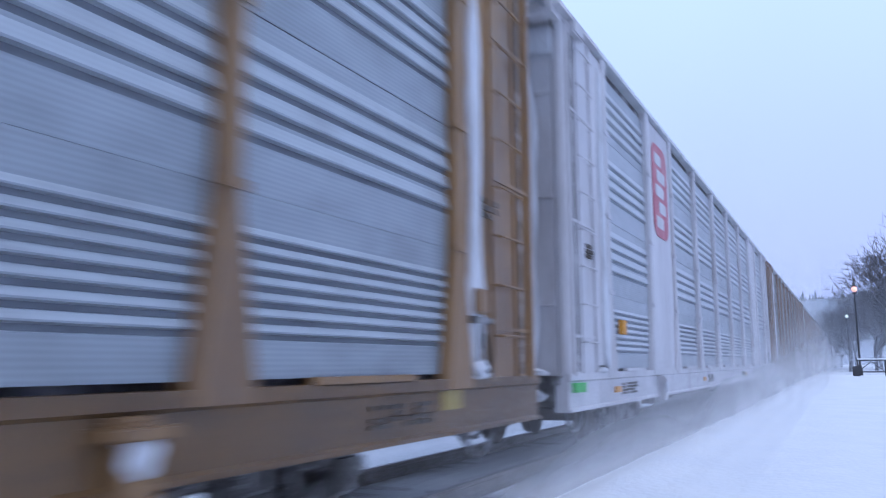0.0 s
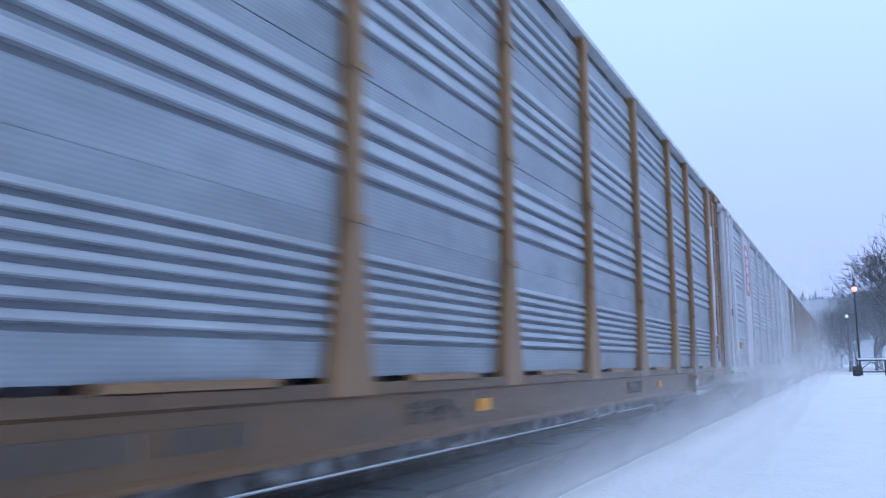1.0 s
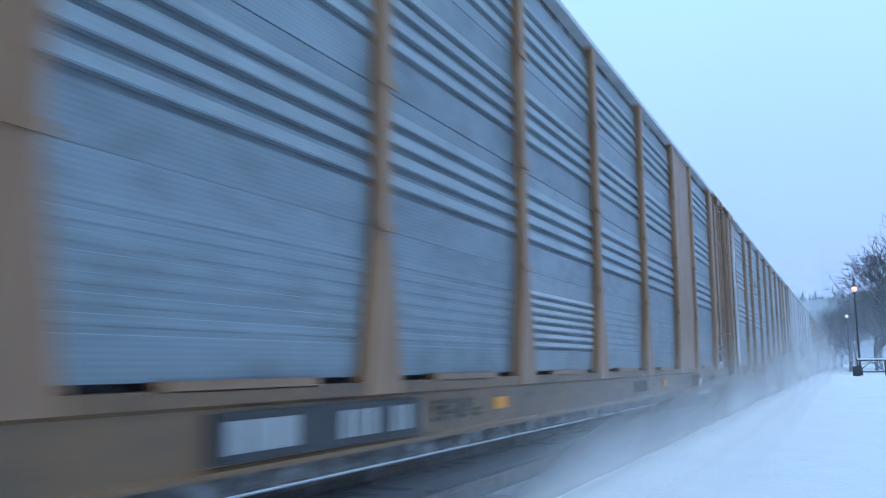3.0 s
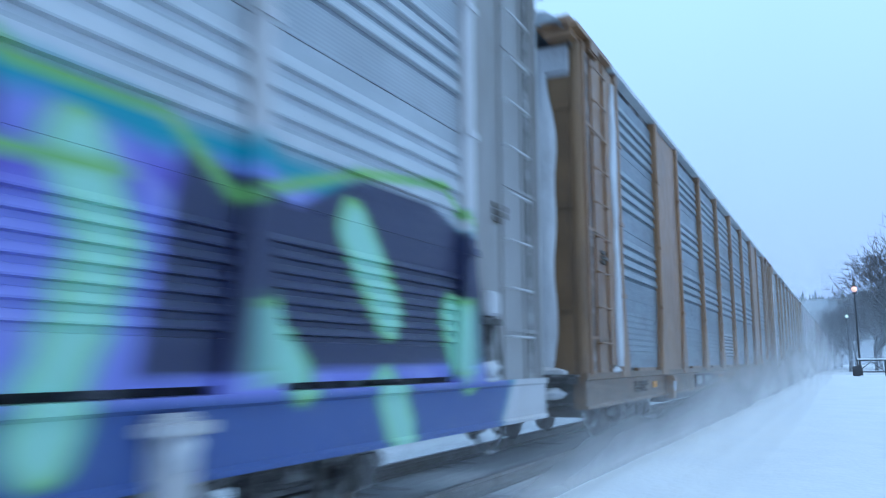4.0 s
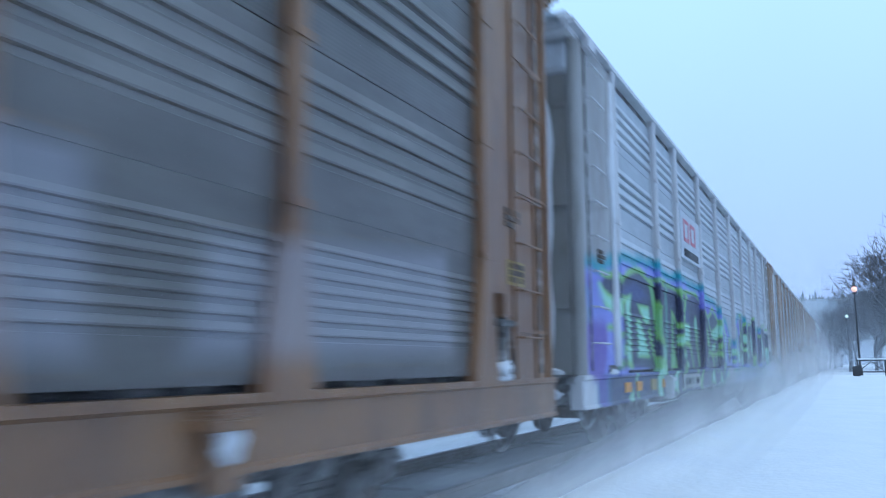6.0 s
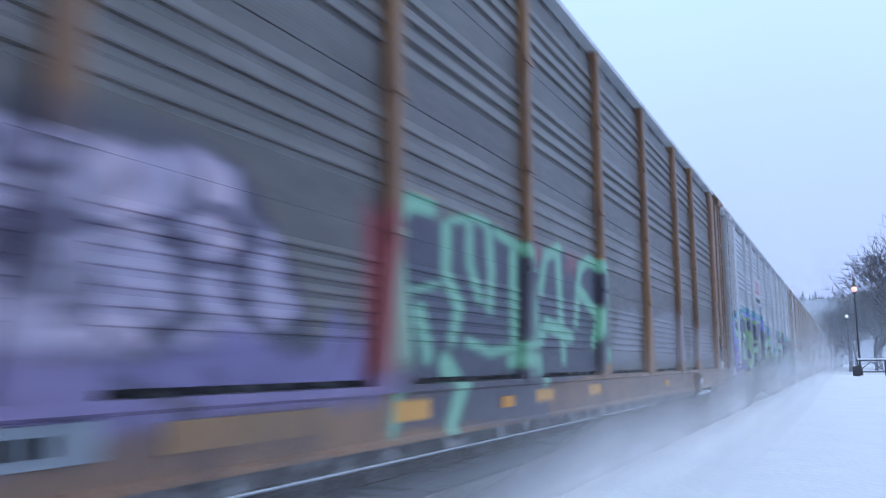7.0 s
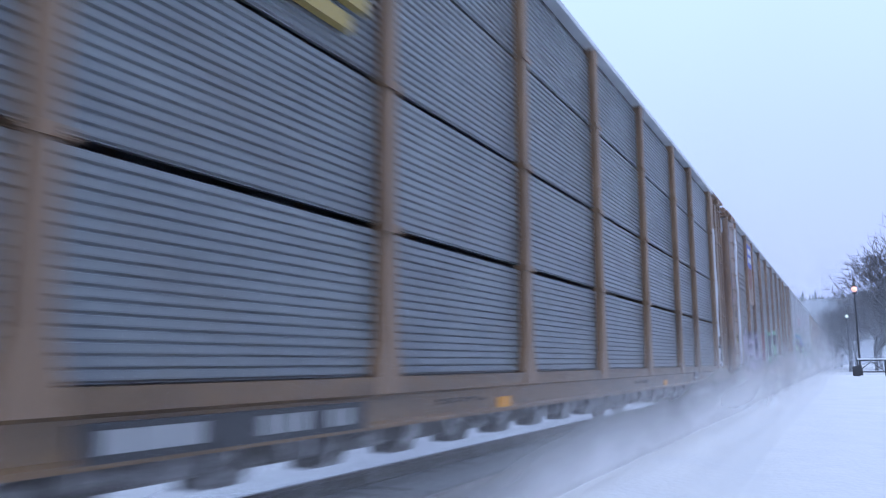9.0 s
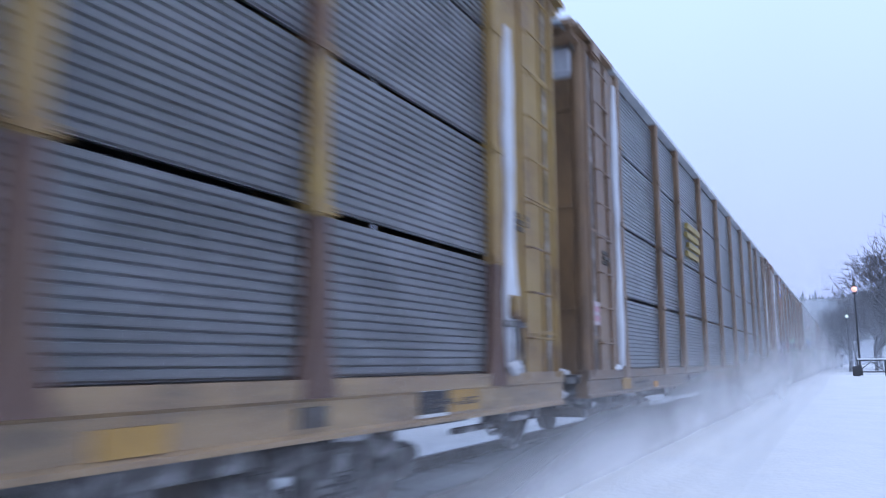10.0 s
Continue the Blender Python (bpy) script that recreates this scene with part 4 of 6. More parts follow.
def lilac_graffiti(u, z):
    s = Spray(u, z)
    crest = bends(u, (-11.7, 1.5), (-11.5, 2.36), (-10.9, 2.36), (-10.5, 2.2), (-9.9, 2.36), (-9.45, 2.28), (-9.3, 2.1), (-8.7, 2.38), (-8.1, 2.34), (-7.7, 2.02), (-7.2, 2.32), (-6.2, 2.40), (-5.7, 2.3), (-5.2, 1.7), (-5.0, 1.2))
    s.lay(soft(np.maximum(np.maximum(z - crest, np.abs(u + 8.35) - 3.3), 0.66 - z), 0.05) * soft(np.abs(z - 1.6) - 0.75, 0.2) * 0.85, (0.05, 0.045, 0.07))
    lilac_piece(s)
    # the tail of the piece, nearer the car's end
    s.fill("lilac", (-11.55, 1.25), (-11.6, 1.9), (-11.35, 2.25), (-10.95, 2.28), (-10.75, 2.0), (-10.55, 2.12), (-10.3, 1.95), (-9.9, 2.15), (-9.85, 1.25))
    s.fill("purple", (-11.5, 0.66), (-11.55, 1.30), (-9.85, 1.30), (-9.85, 0.66))
    for k in range(6):
        a = -11.4 + 0.27 * k
        s.line("shade" if k % 2 else "pink", 0.035 if k % 2 else 0.06, (a, 1.45 + 0.1 * (k % 3)), (a + 0.10, 1.75), (a + 0.02, 1.95))
    contour = np.abs(wave(u * 1.9 + 0.8 * np.sin(z * 5), 2) + 0.7 * np.sin(z * 6.5 + u * 2.3)) - 0.26
    s.lay(soft(contour, 0.12) * soft(np.abs(u + 8.3) - 3.0, 0.1) * soft(np.maximum(z - crest + 0.15, 1.2 - z), 0.06) * 0.9, (0.085, 0.07, 0.115))
    fleck = np.clip(np.sin(u * 9 + 3 * np.sin(z * 5)) * np.sin(z * 11 + 2 * np.sin(u * 6)) * 1.6 - 0.35, 0, 1) * soft(np.abs(u + 8) - 3.4, 0.2)
    s.rgba[:, :3] *= 1 - 0.35 * fleck[:, None]
    leaf_piece(s)
    s.line("red", 0.05, (-13.3, 3.30), (-13.0, 3.75), (-12.85, 3.4), (-12.5, 3.45))
    s.line("red", 0.045, (-13.35, 2.95), (-12.6, 3.1))
    for a, tall in ((-11.08, 0.11), (-8.34, 0.07), (-3.9, 0.075), (-1.0, 0.06), (0.9, 0.06)):
        s.lay(soft(np.maximum(np.abs(u - a) - 0.27, np.abs(z - 0.87) - tall), 0.01), (0.62, 0.30, 0.04))
    return s.rgba


def wheelset_mesh():
    def make():
        bm = bmesh.new()
        tube(bm, (-1.0, 0, 0), (1.0, 0, 0), 0.085, seg=10)
        for s in (-1, 1):
            for x0, x1, r in ((0.69, 0.72, 0.455), (0.72, 0.83, 0.42), (0.83, 0.86, 0.36), (0.86, 1.02, 0.12)):
                tube(bm, (s * x0, 0, 0), (s * x1, 0, 0), r, seg=28)
            for k in range(5):
                a = k * 2 * math.pi / 5
                tube(bm, (s * 0.80, 0.25 * math.cos(a), 0.25 * math.sin(a)), (s * 0.875, 0.25 * math.cos(a), 0.25 * math.sin(a)), 0.035, seg=6)
        return mesh_of(bm, "wheelset", M["wheel"])
    return once("wheelset", make)


def frame_mesh():
    def make():
        bm = bmesh.new()
        for a, b, r in (((1.02, -1.15, 0.47), (1.02, -0.35, 0.62), 0.085), ((1.02, -0.35, 0.62), (1.02, 0.35, 0.62), 0.09), ((1.02, 0.35, 0.62), (1.02, 1.15, 0.47), 0.085),
                        ((1.02, -0.85, 0.44), (1.02, -0.35, 0.20), 0.07), ((1.02, 0.85, 0.44), (1.02, 0.35, 0.20), 0.07), ((1.02, -0.35, 0.20), (1.02, 0.35, 0.20), 0.08)):
            tube(bm, a, b, r, seg=8)
        for s in (-1, 1):
            box(bm, 0.93, 1.13, s * 0.87 - 0.16, s * 0.87 + 0.16, 0.30, 0.58, 0.03)
            box(bm, 0.95, 1.10, s * 0.32 - 0.05, s * 0.32 + 0.05, 0.2, 0.62)
        return mesh_of(bm, "side_frame", M["dark"])
    return once("side_frame", make)


def spring_mesh():
    def make():
        bm = bmesh.new()
        for y in (-0.16, 0, 0.16):
            for k in range(5):
                tube(bm, (1.03, y, 0.27 + k * 0.058), (1.03, y, 0.305 + k * 0.058), 0.065, seg=10)
        return mesh_of(bm, "springs", M["dark"])
    return once("springs", make)


turning = []


def build_truck(car, y):
    truck = part("truck", once("bolster", lambda: mesh_of(boxed(-1.1, 1.1, -0.2, 0.2, 0.42, 0.62, bevel=0.04), "truck", M["dark"])), None, car, "snow-caked three-piece freight truck", pose(0, y, 0))
    for turn in (0, 180):
        part("side_frame", frame_mesh(), None, truck, at=pose(0, 0, 0, 0, 0, turn))
        part("springs", spring_mesh(), None, truck, at=pose(0, 0, 0, 0, 0, turn))
    for dy in (-0.87, 0.87):
        w = part("wheelset", wheelset_mesh(), None, truck, at=pose(0, dy, 0.42))
        turning.append((w, dy))


def snow_lump(seed, sx, sy, sz):
    def make():
        bm = bmesh.new()
        bmesh.ops.create_icosphere(bm, subdivisions=3, radius=1)
        for v in bm.verts:
            v.co *= 1 + 0.35 * noise.noise(v.co * 1.7 + Vector((seed, 0, 0)))
            v.co.x, v.co.y, v.co.z = v.co.x * sx, v.co.y * sy, v.co.z * sz
        for f in bm.faces:
            f.smooth = True
        return mesh_of(bm, "packed_snow", M["caked_snow"])
    return once(("lump", seed, sx, sy, sz), make)


def snow_strip(seed, height):
    """Snow packed by the wind into a corner: a tapering, wavy column."""
    def make():
        bm = bmesh.new()
        rings = []
        for k in range(25):
            z = height * k / 24
            w = (0.125 + 0.08 * noise.noise(Vector((seed, z * 0.9, 0))) + 0.06 * noise.noise(Vector((seed, z * 3.7, 2)))) * min(1, (height - z) / 0.5 + 0.25)
            dpt = 0.05 + 0.03 * noise.noise(Vector((seed, z * 1.3, 4)))
            rings.append([bm.verts.new((dpt * math.cos(a), w * math.sin(a) + 0.02 * noise.noise(Vector((seed, z * 2, 8))), z)) for a in [i * math.pi / 4 for i in range(8)]])
        for a, b in zip(rings, rings[1:]):
            for i in range(8):
                bm.faces.new((a[i], a[(i + 1) % 8], b[(i + 1) % 8], b[i])).smooth = True
        bm.faces.new(rings[0])
        bm.faces.new(rings[-1])
        return mesh_of(bm, "packed_snow", M["caked_snow"])
    return once(("strip", seed, height), make)


def plaster(seed, x0, x1, z0, z1, end):
    """A ragged sheet of wind-driven snow sticking to an end door."""
    def make():
        bm = bmesh.new()
        y = 13.5 * end
        rows = []
        for k in range(29):
            t = k / 28
            z = z0 + (z1 - z0) * t
            mid = (x0 + x1) / 2 + 0.10 * noise.noise(Vector((seed, z * 0.8, 3)))
            half = (x1 - x0) / 2 * (0.75 + 0.5 * noise.noise(Vector((seed, z * 1.1, 9)))) * min(1, 6 * t + 0.4, 5 * (1 - t) + 0.15)
            row = []
            for i in range(9):
                c = -1 + i / 4
                row.append(bm.verts.new((mid + half * c, y + end * (0.085 + 0.03 * (1 - c * c) + 0.02 * noise.noise(Vector((c * 2, z * 4, seed)))) if abs(c) < 1 else y + end * 0.06, z)))
            rows.append(row)
        for a, b in zip(rows, rows[1:]):
            for i in range(8):
                bm.faces.new((a[i], a[i + 1], b[i + 1], b[i])).smooth = True
        return mesh_of(bm, "packed_snow", M["caked_snow"])
    return once(("plaster", seed, x0, x1, z0, z1, end), make)


def plate(car, y0, y1, z0, z1, mat, label, name="placard", out=0.0):
    return part(name, boxed(SIDE - 0.06 + out, SIDE + 0.006 + out, y0, y1, z0, z1), mat, car, label)


def bars(car, y0, y1, z0, z1, mat, n, lines=1, label="unreadable stencilled bars", out=0.009, seed=1):
    """Unreadable lettering as plain bars on one thin plate each."""
    r = random.Random(seed)
    bm = bmesh.new()
    h = (z1 - z0) / lines
    for k in range(lines):
        step = (y1 - y0) / n
        for i in range(n):
            if r.random() < 0.12:
                continue
            box(bm, SIDE - 0.02, SIDE + out, y0 + i * step, y0 + i * step + step * r.uniform(0.55, 0.8), z0 + k * h + 0.12 * h, z0 + k * h + 0.85 * h)
    return tagged(part("stencil", bm, mat, car, label), kind="stuff")


def build_car(spec):
    car = tagged(new("autorack_car"), spec["label"], "railway car", "freight train of covered car carriers")
    fr, sh = spec["frame"], spec["sheet"]
    tip = spec.get("end", ENDS.get(fr.name, fr))
    corner_paint = spec.get("end", fr)
    sill0 = spec.get("sill", 0.64)
    style = spec.get("style", "wide")
    lip = 1.112 if style == "fine" else 1.05 if spec.get("spray") else 1.08
    kind = "curved" if style == "fine" else "taper"
    part("center_sill", boxed(-0.35, 0.35, -13.6, 13.6, 0.55, 0.95, bevel=0.03), M["dark"], car)
    part("deck", boxed(-1.36, 1.36, -13.7, 13.7, 0.95, 1.03), M["dark"], car, "dark steel floor deck")
    for sx in (-1, 1):
        part("deck_curb", boxed(sx * 1.25 - 0.03, sx * 1.25 + 0.03, -13.5, 13.5, 1.03, 1.2), M["dark"], car)
    if style == "fine":
        for k in range(17):
            part("stake_pocket", once(("stake", sill0), lambda: mesh_of(sweep([(1.16, sill0 + 0.02), (1.2, sill0 - 0.2), (1.36, sill0 - 0.2), (1.42, sill0 - 0.06), (1.42, sill0 + 0.02)], -0.16, 0.16), "stake_pocket", M["dark"])), None, car, "snow-caked bracket under the sill", pose(0, -7.6 + 0.95 * k, 0))
    for k in range(13):
        y = -7.8 + 1.3 * k
        part("crossbearer", once("bearer", lambda: mesh_of(sweep([(-1.3, 0.95), (-1.3, 0.72), (-0.5, 0.50), (0.5, 0.50), (1.3, 0.72), (1.3, 0.95)], -0.09, 0.09), "crossbearer", M["dark"])), None, car, at=pose(0, y, 0))
    roof = once(("roof", fr.name), lambda: mesh_of(sweep([(-1.36, 5.44), (-1.36, 5.50), (-1.15, 5.66), (-0.6, 5.76), (0, 5.79), (0.6, 5.76), (1.15, 5.66), (1.36, 5.50), (1.36, 5.44), (0, 5.70)], -13.95, 13.95), "roof", M["steel"]))
    part("roof", roof, None, car, "shallow arched galvanized roof")
    for turn in (0, 180):
        at = pose(0, 0, 0, 0, 0, turn)
        near = turn == 0
        part("train_pipe", once(("pipe", sill0), lambda: mesh_of(sweep([(1.12, sill0 - 0.13), (1.34, sill0 - 0.13), (1.36, sill0 - 0.11), (1.36, sill0 + 0.02), (1.12, sill0 + 0.02)], -8.6, 8.6), "train_pipe", M["dark"])), None, car, at=at)
        front_sill = [(1.30, sill0), (SIDE - 0.02, sill0), (SIDE - 0.02, sill0 + 0.03), (SIDE - 0.045, sill0 + 0.05), (SIDE - 0.045, 0.98), (SIDE - 0.02, 1.0), (SIDE - 0.02, lip), (1.30, lip)]
        spray = spec.get("spray") if near else None
        if spray:
            zs = [0.69 + 0.029 * i for i in range(1, 10)]
            tall = front_sill[:4] + [(SIDE - 0.045, z) for z in zs] + front_sill[4:]
            sprayed("side_sill", sweep(tall, -13.65, 13.65, steps=900), spec["frame_spray"], car, spray)
        else:
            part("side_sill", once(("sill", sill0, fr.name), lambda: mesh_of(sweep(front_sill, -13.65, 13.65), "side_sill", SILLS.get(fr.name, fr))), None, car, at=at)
        part("top_chord", once("chord", lambda: mesh_of(sweep([(SIDE - 0.16, 5.455), (SIDE + 0.01, 5.455), (SIDE + 0.02, 5.47), (SIDE + 0.01, 5.535), (SIDE - 0.16, 5.55)], -13.6, 13.6), "top_chord", M["roof_edge"])), None, car, "pale roof edge with a dusting of snow", at)
        # dark strip behind the open slot, drawn for the unlit inside
        part("header", once("header", lambda: mesh_of(boxed(SIDE - 0.17, SIDE - 0.13, -13.6, 13.6, 5.28, 5.47), "header", M["dark"])), None, car, "dark strip as the shade in the slot under the roof edge", at)
        for y in POSTS:
            if spray:
                sprayed("side_post", post_bmesh(kind, True), spec["frame_spray"], car, spray, y)
            else:
                part("side_post", post_mesh(fr, kind), None, car, at=at @ pose(0, y, 0))
        for b, (ya, yb) in enumerate(zip(POSTS, POSTS[1:])):
            width, mid = yb - ya - 0.02, (ya + yb) / 2
            solid = spec.get("solid", ())
            for row in range(4):
                if b in solid and row >= solid[b]:
                    if row == solid[b]:
                        z0 = ROWS[row][0]
                        part("side_sheet", once(("solid", z0, round(width, 2), fr.name), lambda: mesh_of(boxed(SIDE - 0.09, SIDE - 0.05, -width / 2, width / 2, z0 - (0.1 if row == 0 else 0.062), 5.42), "side_sheet", fr)), None, car, "smooth painted steel sheet", at @ pose(0, mid, 0))
                    continue
                st, mt = (spec.get("rib", "low") if spec.get("spray") else style), sh
                if spec.get("patch") and row == 0:
                    st, mt = ("wide", M["patch"]) if b == spec["patch"] else ("flat", sh)
                if spray and row < 2:
                    sprayed("side_panel", sweep(denser(ribs(row, st)), -width / 2, width / 2, 0.03, steps=int(width / 0.03)), spec["sheet_spray"], car, spray, mid)
                else:
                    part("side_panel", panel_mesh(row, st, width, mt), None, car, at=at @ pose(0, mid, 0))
            if width > 2.5 and style == "wide" and b not in solid and not spec.get("spray"):
                part("sill_bracket", once(("brk", fr.name), lambda: mesh_of(boxed(SIDE - 0.08, SIDE - 0.012, -0.62, 0.62, 1.07, 1.125, bevel=0.008), "sill_bracket", fr)), None, car, at=at @ pose(0, mid, 0))
        for end in (-1, 1):
            ya, yb = (11.85, 13.5) if end > 0 else (-13.5, -11.85)
            def corner():
                bm = boxed(SIDE - 0.10, SIDE - 0.045, ya, yb, 1.04, 5.40)
                yc = ya if end > 0 else yb
                box(bm, SIDE - 0.12, SIDE - 0.015, yc + end * 0.62 - 0.03, yc + end * 0.62 + 0.03, 1.04, 5.40)
                box(bm, SIDE - 0.12, SIDE - 0.02, yc + end * 1.22 - 0.02, yc + end * 1.22 + 0.02, 1.04, 5.40)
                for zz in (1.5, 2.9, 4.3):
                    box(bm, SIDE - 0.09, SIDE - 0.03, min(yc + end * 0.66, yc + end * 1.54), max(yc + end * 0.66, yc + end * 1.54), zz, zz + 0.035)
                box(bm, SIDE - 0.14, SIDE - 0.005, yc + end * 1.58 - 0.05, yc + end * 1.58 + 0.05, 1.04, 5.40, 0.012)
                return mesh_of(bm, "end_sheet", corner_paint)
            if spray and end < 0:
                edge = [(SIDE - 0.10, 1.04)] + [(SIDE - 0.045, 1.04 + 0.04 * i) for i in range(110)] + [(SIDE - 0.10, 5.40)]
                sprayed("end_sheet", sweep(edge, ya, yb, steps=50), spec.get("end_spray", spec["frame_spray"]), car, spray, 0, "smooth corner sheet at the car's end")
            else:
                part("end_sheet", once(("corner", end, corner_paint.name), corner), None, car, "smooth corner sheet at the car's end", at)
            def column():
                bm = bmesh.new()
                tube(bm, (SIDE - 0.13, 13.46 * end, 1.05), (SIDE - 0.13, 13.46 * end, 5.36), 0.10, seg=14)
                return mesh_of(bm, "end_column", tip)
            part("end_column", once(("column", end, tip.name), column), None, car, "rounded corner column", at)
            # shade of the track slot and sill pocket, drawn as thin dark slabs
            part("door_track", once(("track", end), lambda: mesh_of(boxed(SIDE - 0.07, SIDE - 0.036, 13.22 * end - 0.035, 13.22 * end + 0.035, 1.1, 5.34), "door_track", M["dark"])), None, car, "dark slab as the shaded slot of the door track", at)
            part("sill_pocket", once(("pocket", end), lambda: mesh_of(boxed(SIDE - 0.07, SIDE - 0.034, 12.18 * end - 0.26, 12.18 * end + 0.26, 1.06, 1.17), "sill_pocket", M["dark"])), None, car, "dark slab as the shaded pocket above the sill", at)
            def cap():
                y = 13.0 * end
                bm = boxed(SIDE - 0.5, SIDE + 0.03, y - 0.95, y + 0.95, 5.36, 5.60, bevel=0.09)
                box(bm, SIDE - 0.06, SIDE + 0.05, y - 0.3, y + 0.1, 5.3, 5.5, 0.02)
                return mesh_of(bm, "roof_cap", fr)
            part("roof_cap", once(("cap", end, fr.name), cap), None, car, "rounded cap over the end door track", at)
            def irons():
                bm = bmesh.new()
                a = 12.55 * end
                tube(bm, (SIDE + 0.03, a, 0), (SIDE + 0.03, a + end * 0.55, 0), 0.012, seg=6)
                for yy in (a, a + end * 0.55):
                    tube(bm, (SIDE - 0.06, yy, 0), (SIDE + 0.03, yy, 0), 0.012, seg=6)
                return mesh_of(bm, "grab_iron", fr)
            for k in range(9):
                part("grab_iron", once(("iron", end, fr.name), irons), None, car, at=at @ pose(0, 0, 1.45 + 0.46 * k))
    for end in (-1, 1):
        def door():
            bm = bmesh.new()
            y = 13.5 * end
            for i in range(6):
                x0 = -1.32 + i * 0.44
                dep = 0.0 if i % 2 else 0.09
                box(bm, x0 + 0.015, x0 + 0.425, y - end * dep - 0.03, y - end * dep + 0.03, 1.06, 5.36, 0.01)
                tube(bm, (x0, y, 1.06), (x0, y, 5.36), 0.035, seg=8)
            for z in (1.9, 3.2, 4.5):
                box(bm, -1.3, 1.3, y + end * 0.02, y + end * 0.06, z - 0.03, z + 0.03)
            return mesh_of(bm, "end_door", tip)
        part("end_door", once(("door", end, tip.name), door), None, car, "folding corrugated end door with packed snow")
        part("end_sill", once(("esill", end, fr.name), lambda: mesh_of(boxed(-1.44, 1.44, 13.55 * end - 0.09, 13.55 * end + 0.09, 0.70, 1.02, bevel=0.02), "end_sill", M["dark"])), None, car)
        def hook():
            bm = bmesh.new()
            y = end * 13.6
            box(bm, -0.12, 0.12, min(y, y + end * 0.5), max(y, y + end * 0.5), 0.72, 0.92, 0.03)
            box(bm, -0.16, 0.16, min(y + end * 0.45, y + end * 0.72), max(y + end * 0.45, y + end * 0.72), 0.66, 0.98, 0.05)
            return mesh_of(bm, "coupler", M["dark"])
        part("coupler", once(("hook", end), hook), None, car)
        def hose():
            bm = bmesh.new()
            pts = [Vector((0.45, end * (13.6 + 0.12 * k), 0.78 - 0.42 * math.sin(math.pi * min(1, k / 7)))) for k in range(7)]
            for a, b in zip(pts, pts[1:]):
                tube(bm, a, b, 0.025, seg=6)
            return mesh_of(bm, "air_hose", M["dark"])
        part("air_hose", once(("hose", end), hose), None, car)
        def loop():
            bm = bmesh.new()
            pts = [Vector((1.22, end * (12.25 + 0.11 * k), 0.66 - 0.30 * math.sin(math.pi * k / 8))) for k in range(9)]
            for a, b in zip(pts, pts[1:]):
                tube(bm, a, b, 0.028, seg=7)
            tube(bm, (1.22, end * 11.3, 0.62), (1.22, end * 12.35, 0.62), 0.03, seg=7)
            box(bm, 1.1, 1.34, min(end * 12.15, end * 12.35), max(end * 12.15, end * 12.35), 0.58, 0.96, 0.02)
            box(bm, 1.1, 1.34, min(end * 13.05, end * 13.2), max(end * 13.05, end * 13.2), 0.62, 0.98, 0.02)
            return mesh_of(bm, "brake_pipe", M["dark"])
        part("brake_pipe", once(("loop", end), loop), None, car, "hanging loop of brake pipe under the end")
        build_truck(car, 9.75 * end)
        part("packed_snow", once(("block", end), lambda: mesh_of(boxed(0.55, 1.36, 13.5 * end - 0.10, 13.5 * end + 0.14, 4.92, 5.34, bevel=0.05), "packed_snow", M["caked_snow"])), None, car, "snow plastered over the top of the end door")
        part("packed_snow", snow_lump(3, 0.55, 0.16, 0.06), None, car, "snow caked on the end sill", pose(0.7, 13.66 * end, 1.09))
        part("packed_snow", snow_lump(5, 0.07, 0.19, 0.05), None, car, "snow lying on the sill corner", pose(1.44, 12.2 * end, lip + 0.02))
        v = spec.get("snowy", 0)
        if v == 0:
            part("packed_snow", plaster(2, 0.75, 1.15, 1.08, 5.2, end), None, car, "snow plastered down the end door")
        elif v == 1:
            part("packed_snow", plaster(5, 0.60, 1.08, 2.3, 4.6, end), None, car, "snow plastered on the upper end door")
            part("packed_snow", plaster(8, 0.60, 1.08, 1.08, 1.75, end), None, car, "snow drifted against the end door")
        else:
            part("packed_snow", plaster(11, 0.55, 0.98, 1.08, 4.7, end), None, car, "wide sheet of snow plastered on the end door")
        for k, (lx, ly, lz, a, b, c) in enumerate(((1.05, 13.72, 0.83, 0.16, 0.12, 0.07), (0.35, 13.95, 0.96, 0.14, 0.2, 0.05), (0.75, 13.75, 0.70, 0.22, 0.1, 0.06), (1.2, 12.9, 0.66, 0.10, 0.25, 0.05))):
            part("packed_snow", snow_lump(20 + k, a, b, c), None, car, "snow clinging round the coupler", pose(lx, ly * end, lz))
        part("end_platform", once(("platform", end), lambda: mesh_of(boxed(-1.3, 1.38, 13.66 * end - 0.16, 13.66 * end + 0.16, 1.03, 1.06), "end_platform", M["dark"])), None, car)
        part("packed_snow", snow_lump(9, 0.10, 0.26, 0.07), None, car, "snow caked on the truck", pose(1.03, 9.9 * end, 0.70))
        if style == "fine":
            continue
        spot = 8.32 if end > 0 else -8.7
        br = bmesh.new()
        box(br, SIDE - 0.06, SIDE + 0.08, spot - 0.11, spot + 0.11, 0.58, 0.98, 0.02)
        box(br, SIDE - 0.06, SIDE + 0.12, spot - 0.17, spot + 0.17, 0.88, 0.94, 0.01)
        part("jacking_bracket", br, fr, car)
        part("packed_snow", snow_lump(7, 0.04, 0.10, 0.10), None, car, "snow caked on the bracket", pose(SIDE + 0.07, spot, 0.82))
    if spec.get("strip", True):
        part("packed_snow", snow_strip(11, 4.1), None, car, "snow packed behind the end post", pose(SIDE - 0.04, -11.98, 1.15))
        if spec.get("strip_front"):
            part("packed_snow", snow_strip(13, 3.4), None, car, "snow packed behind the end post", pose(SIDE - 0.04, 12.1, 1.15))
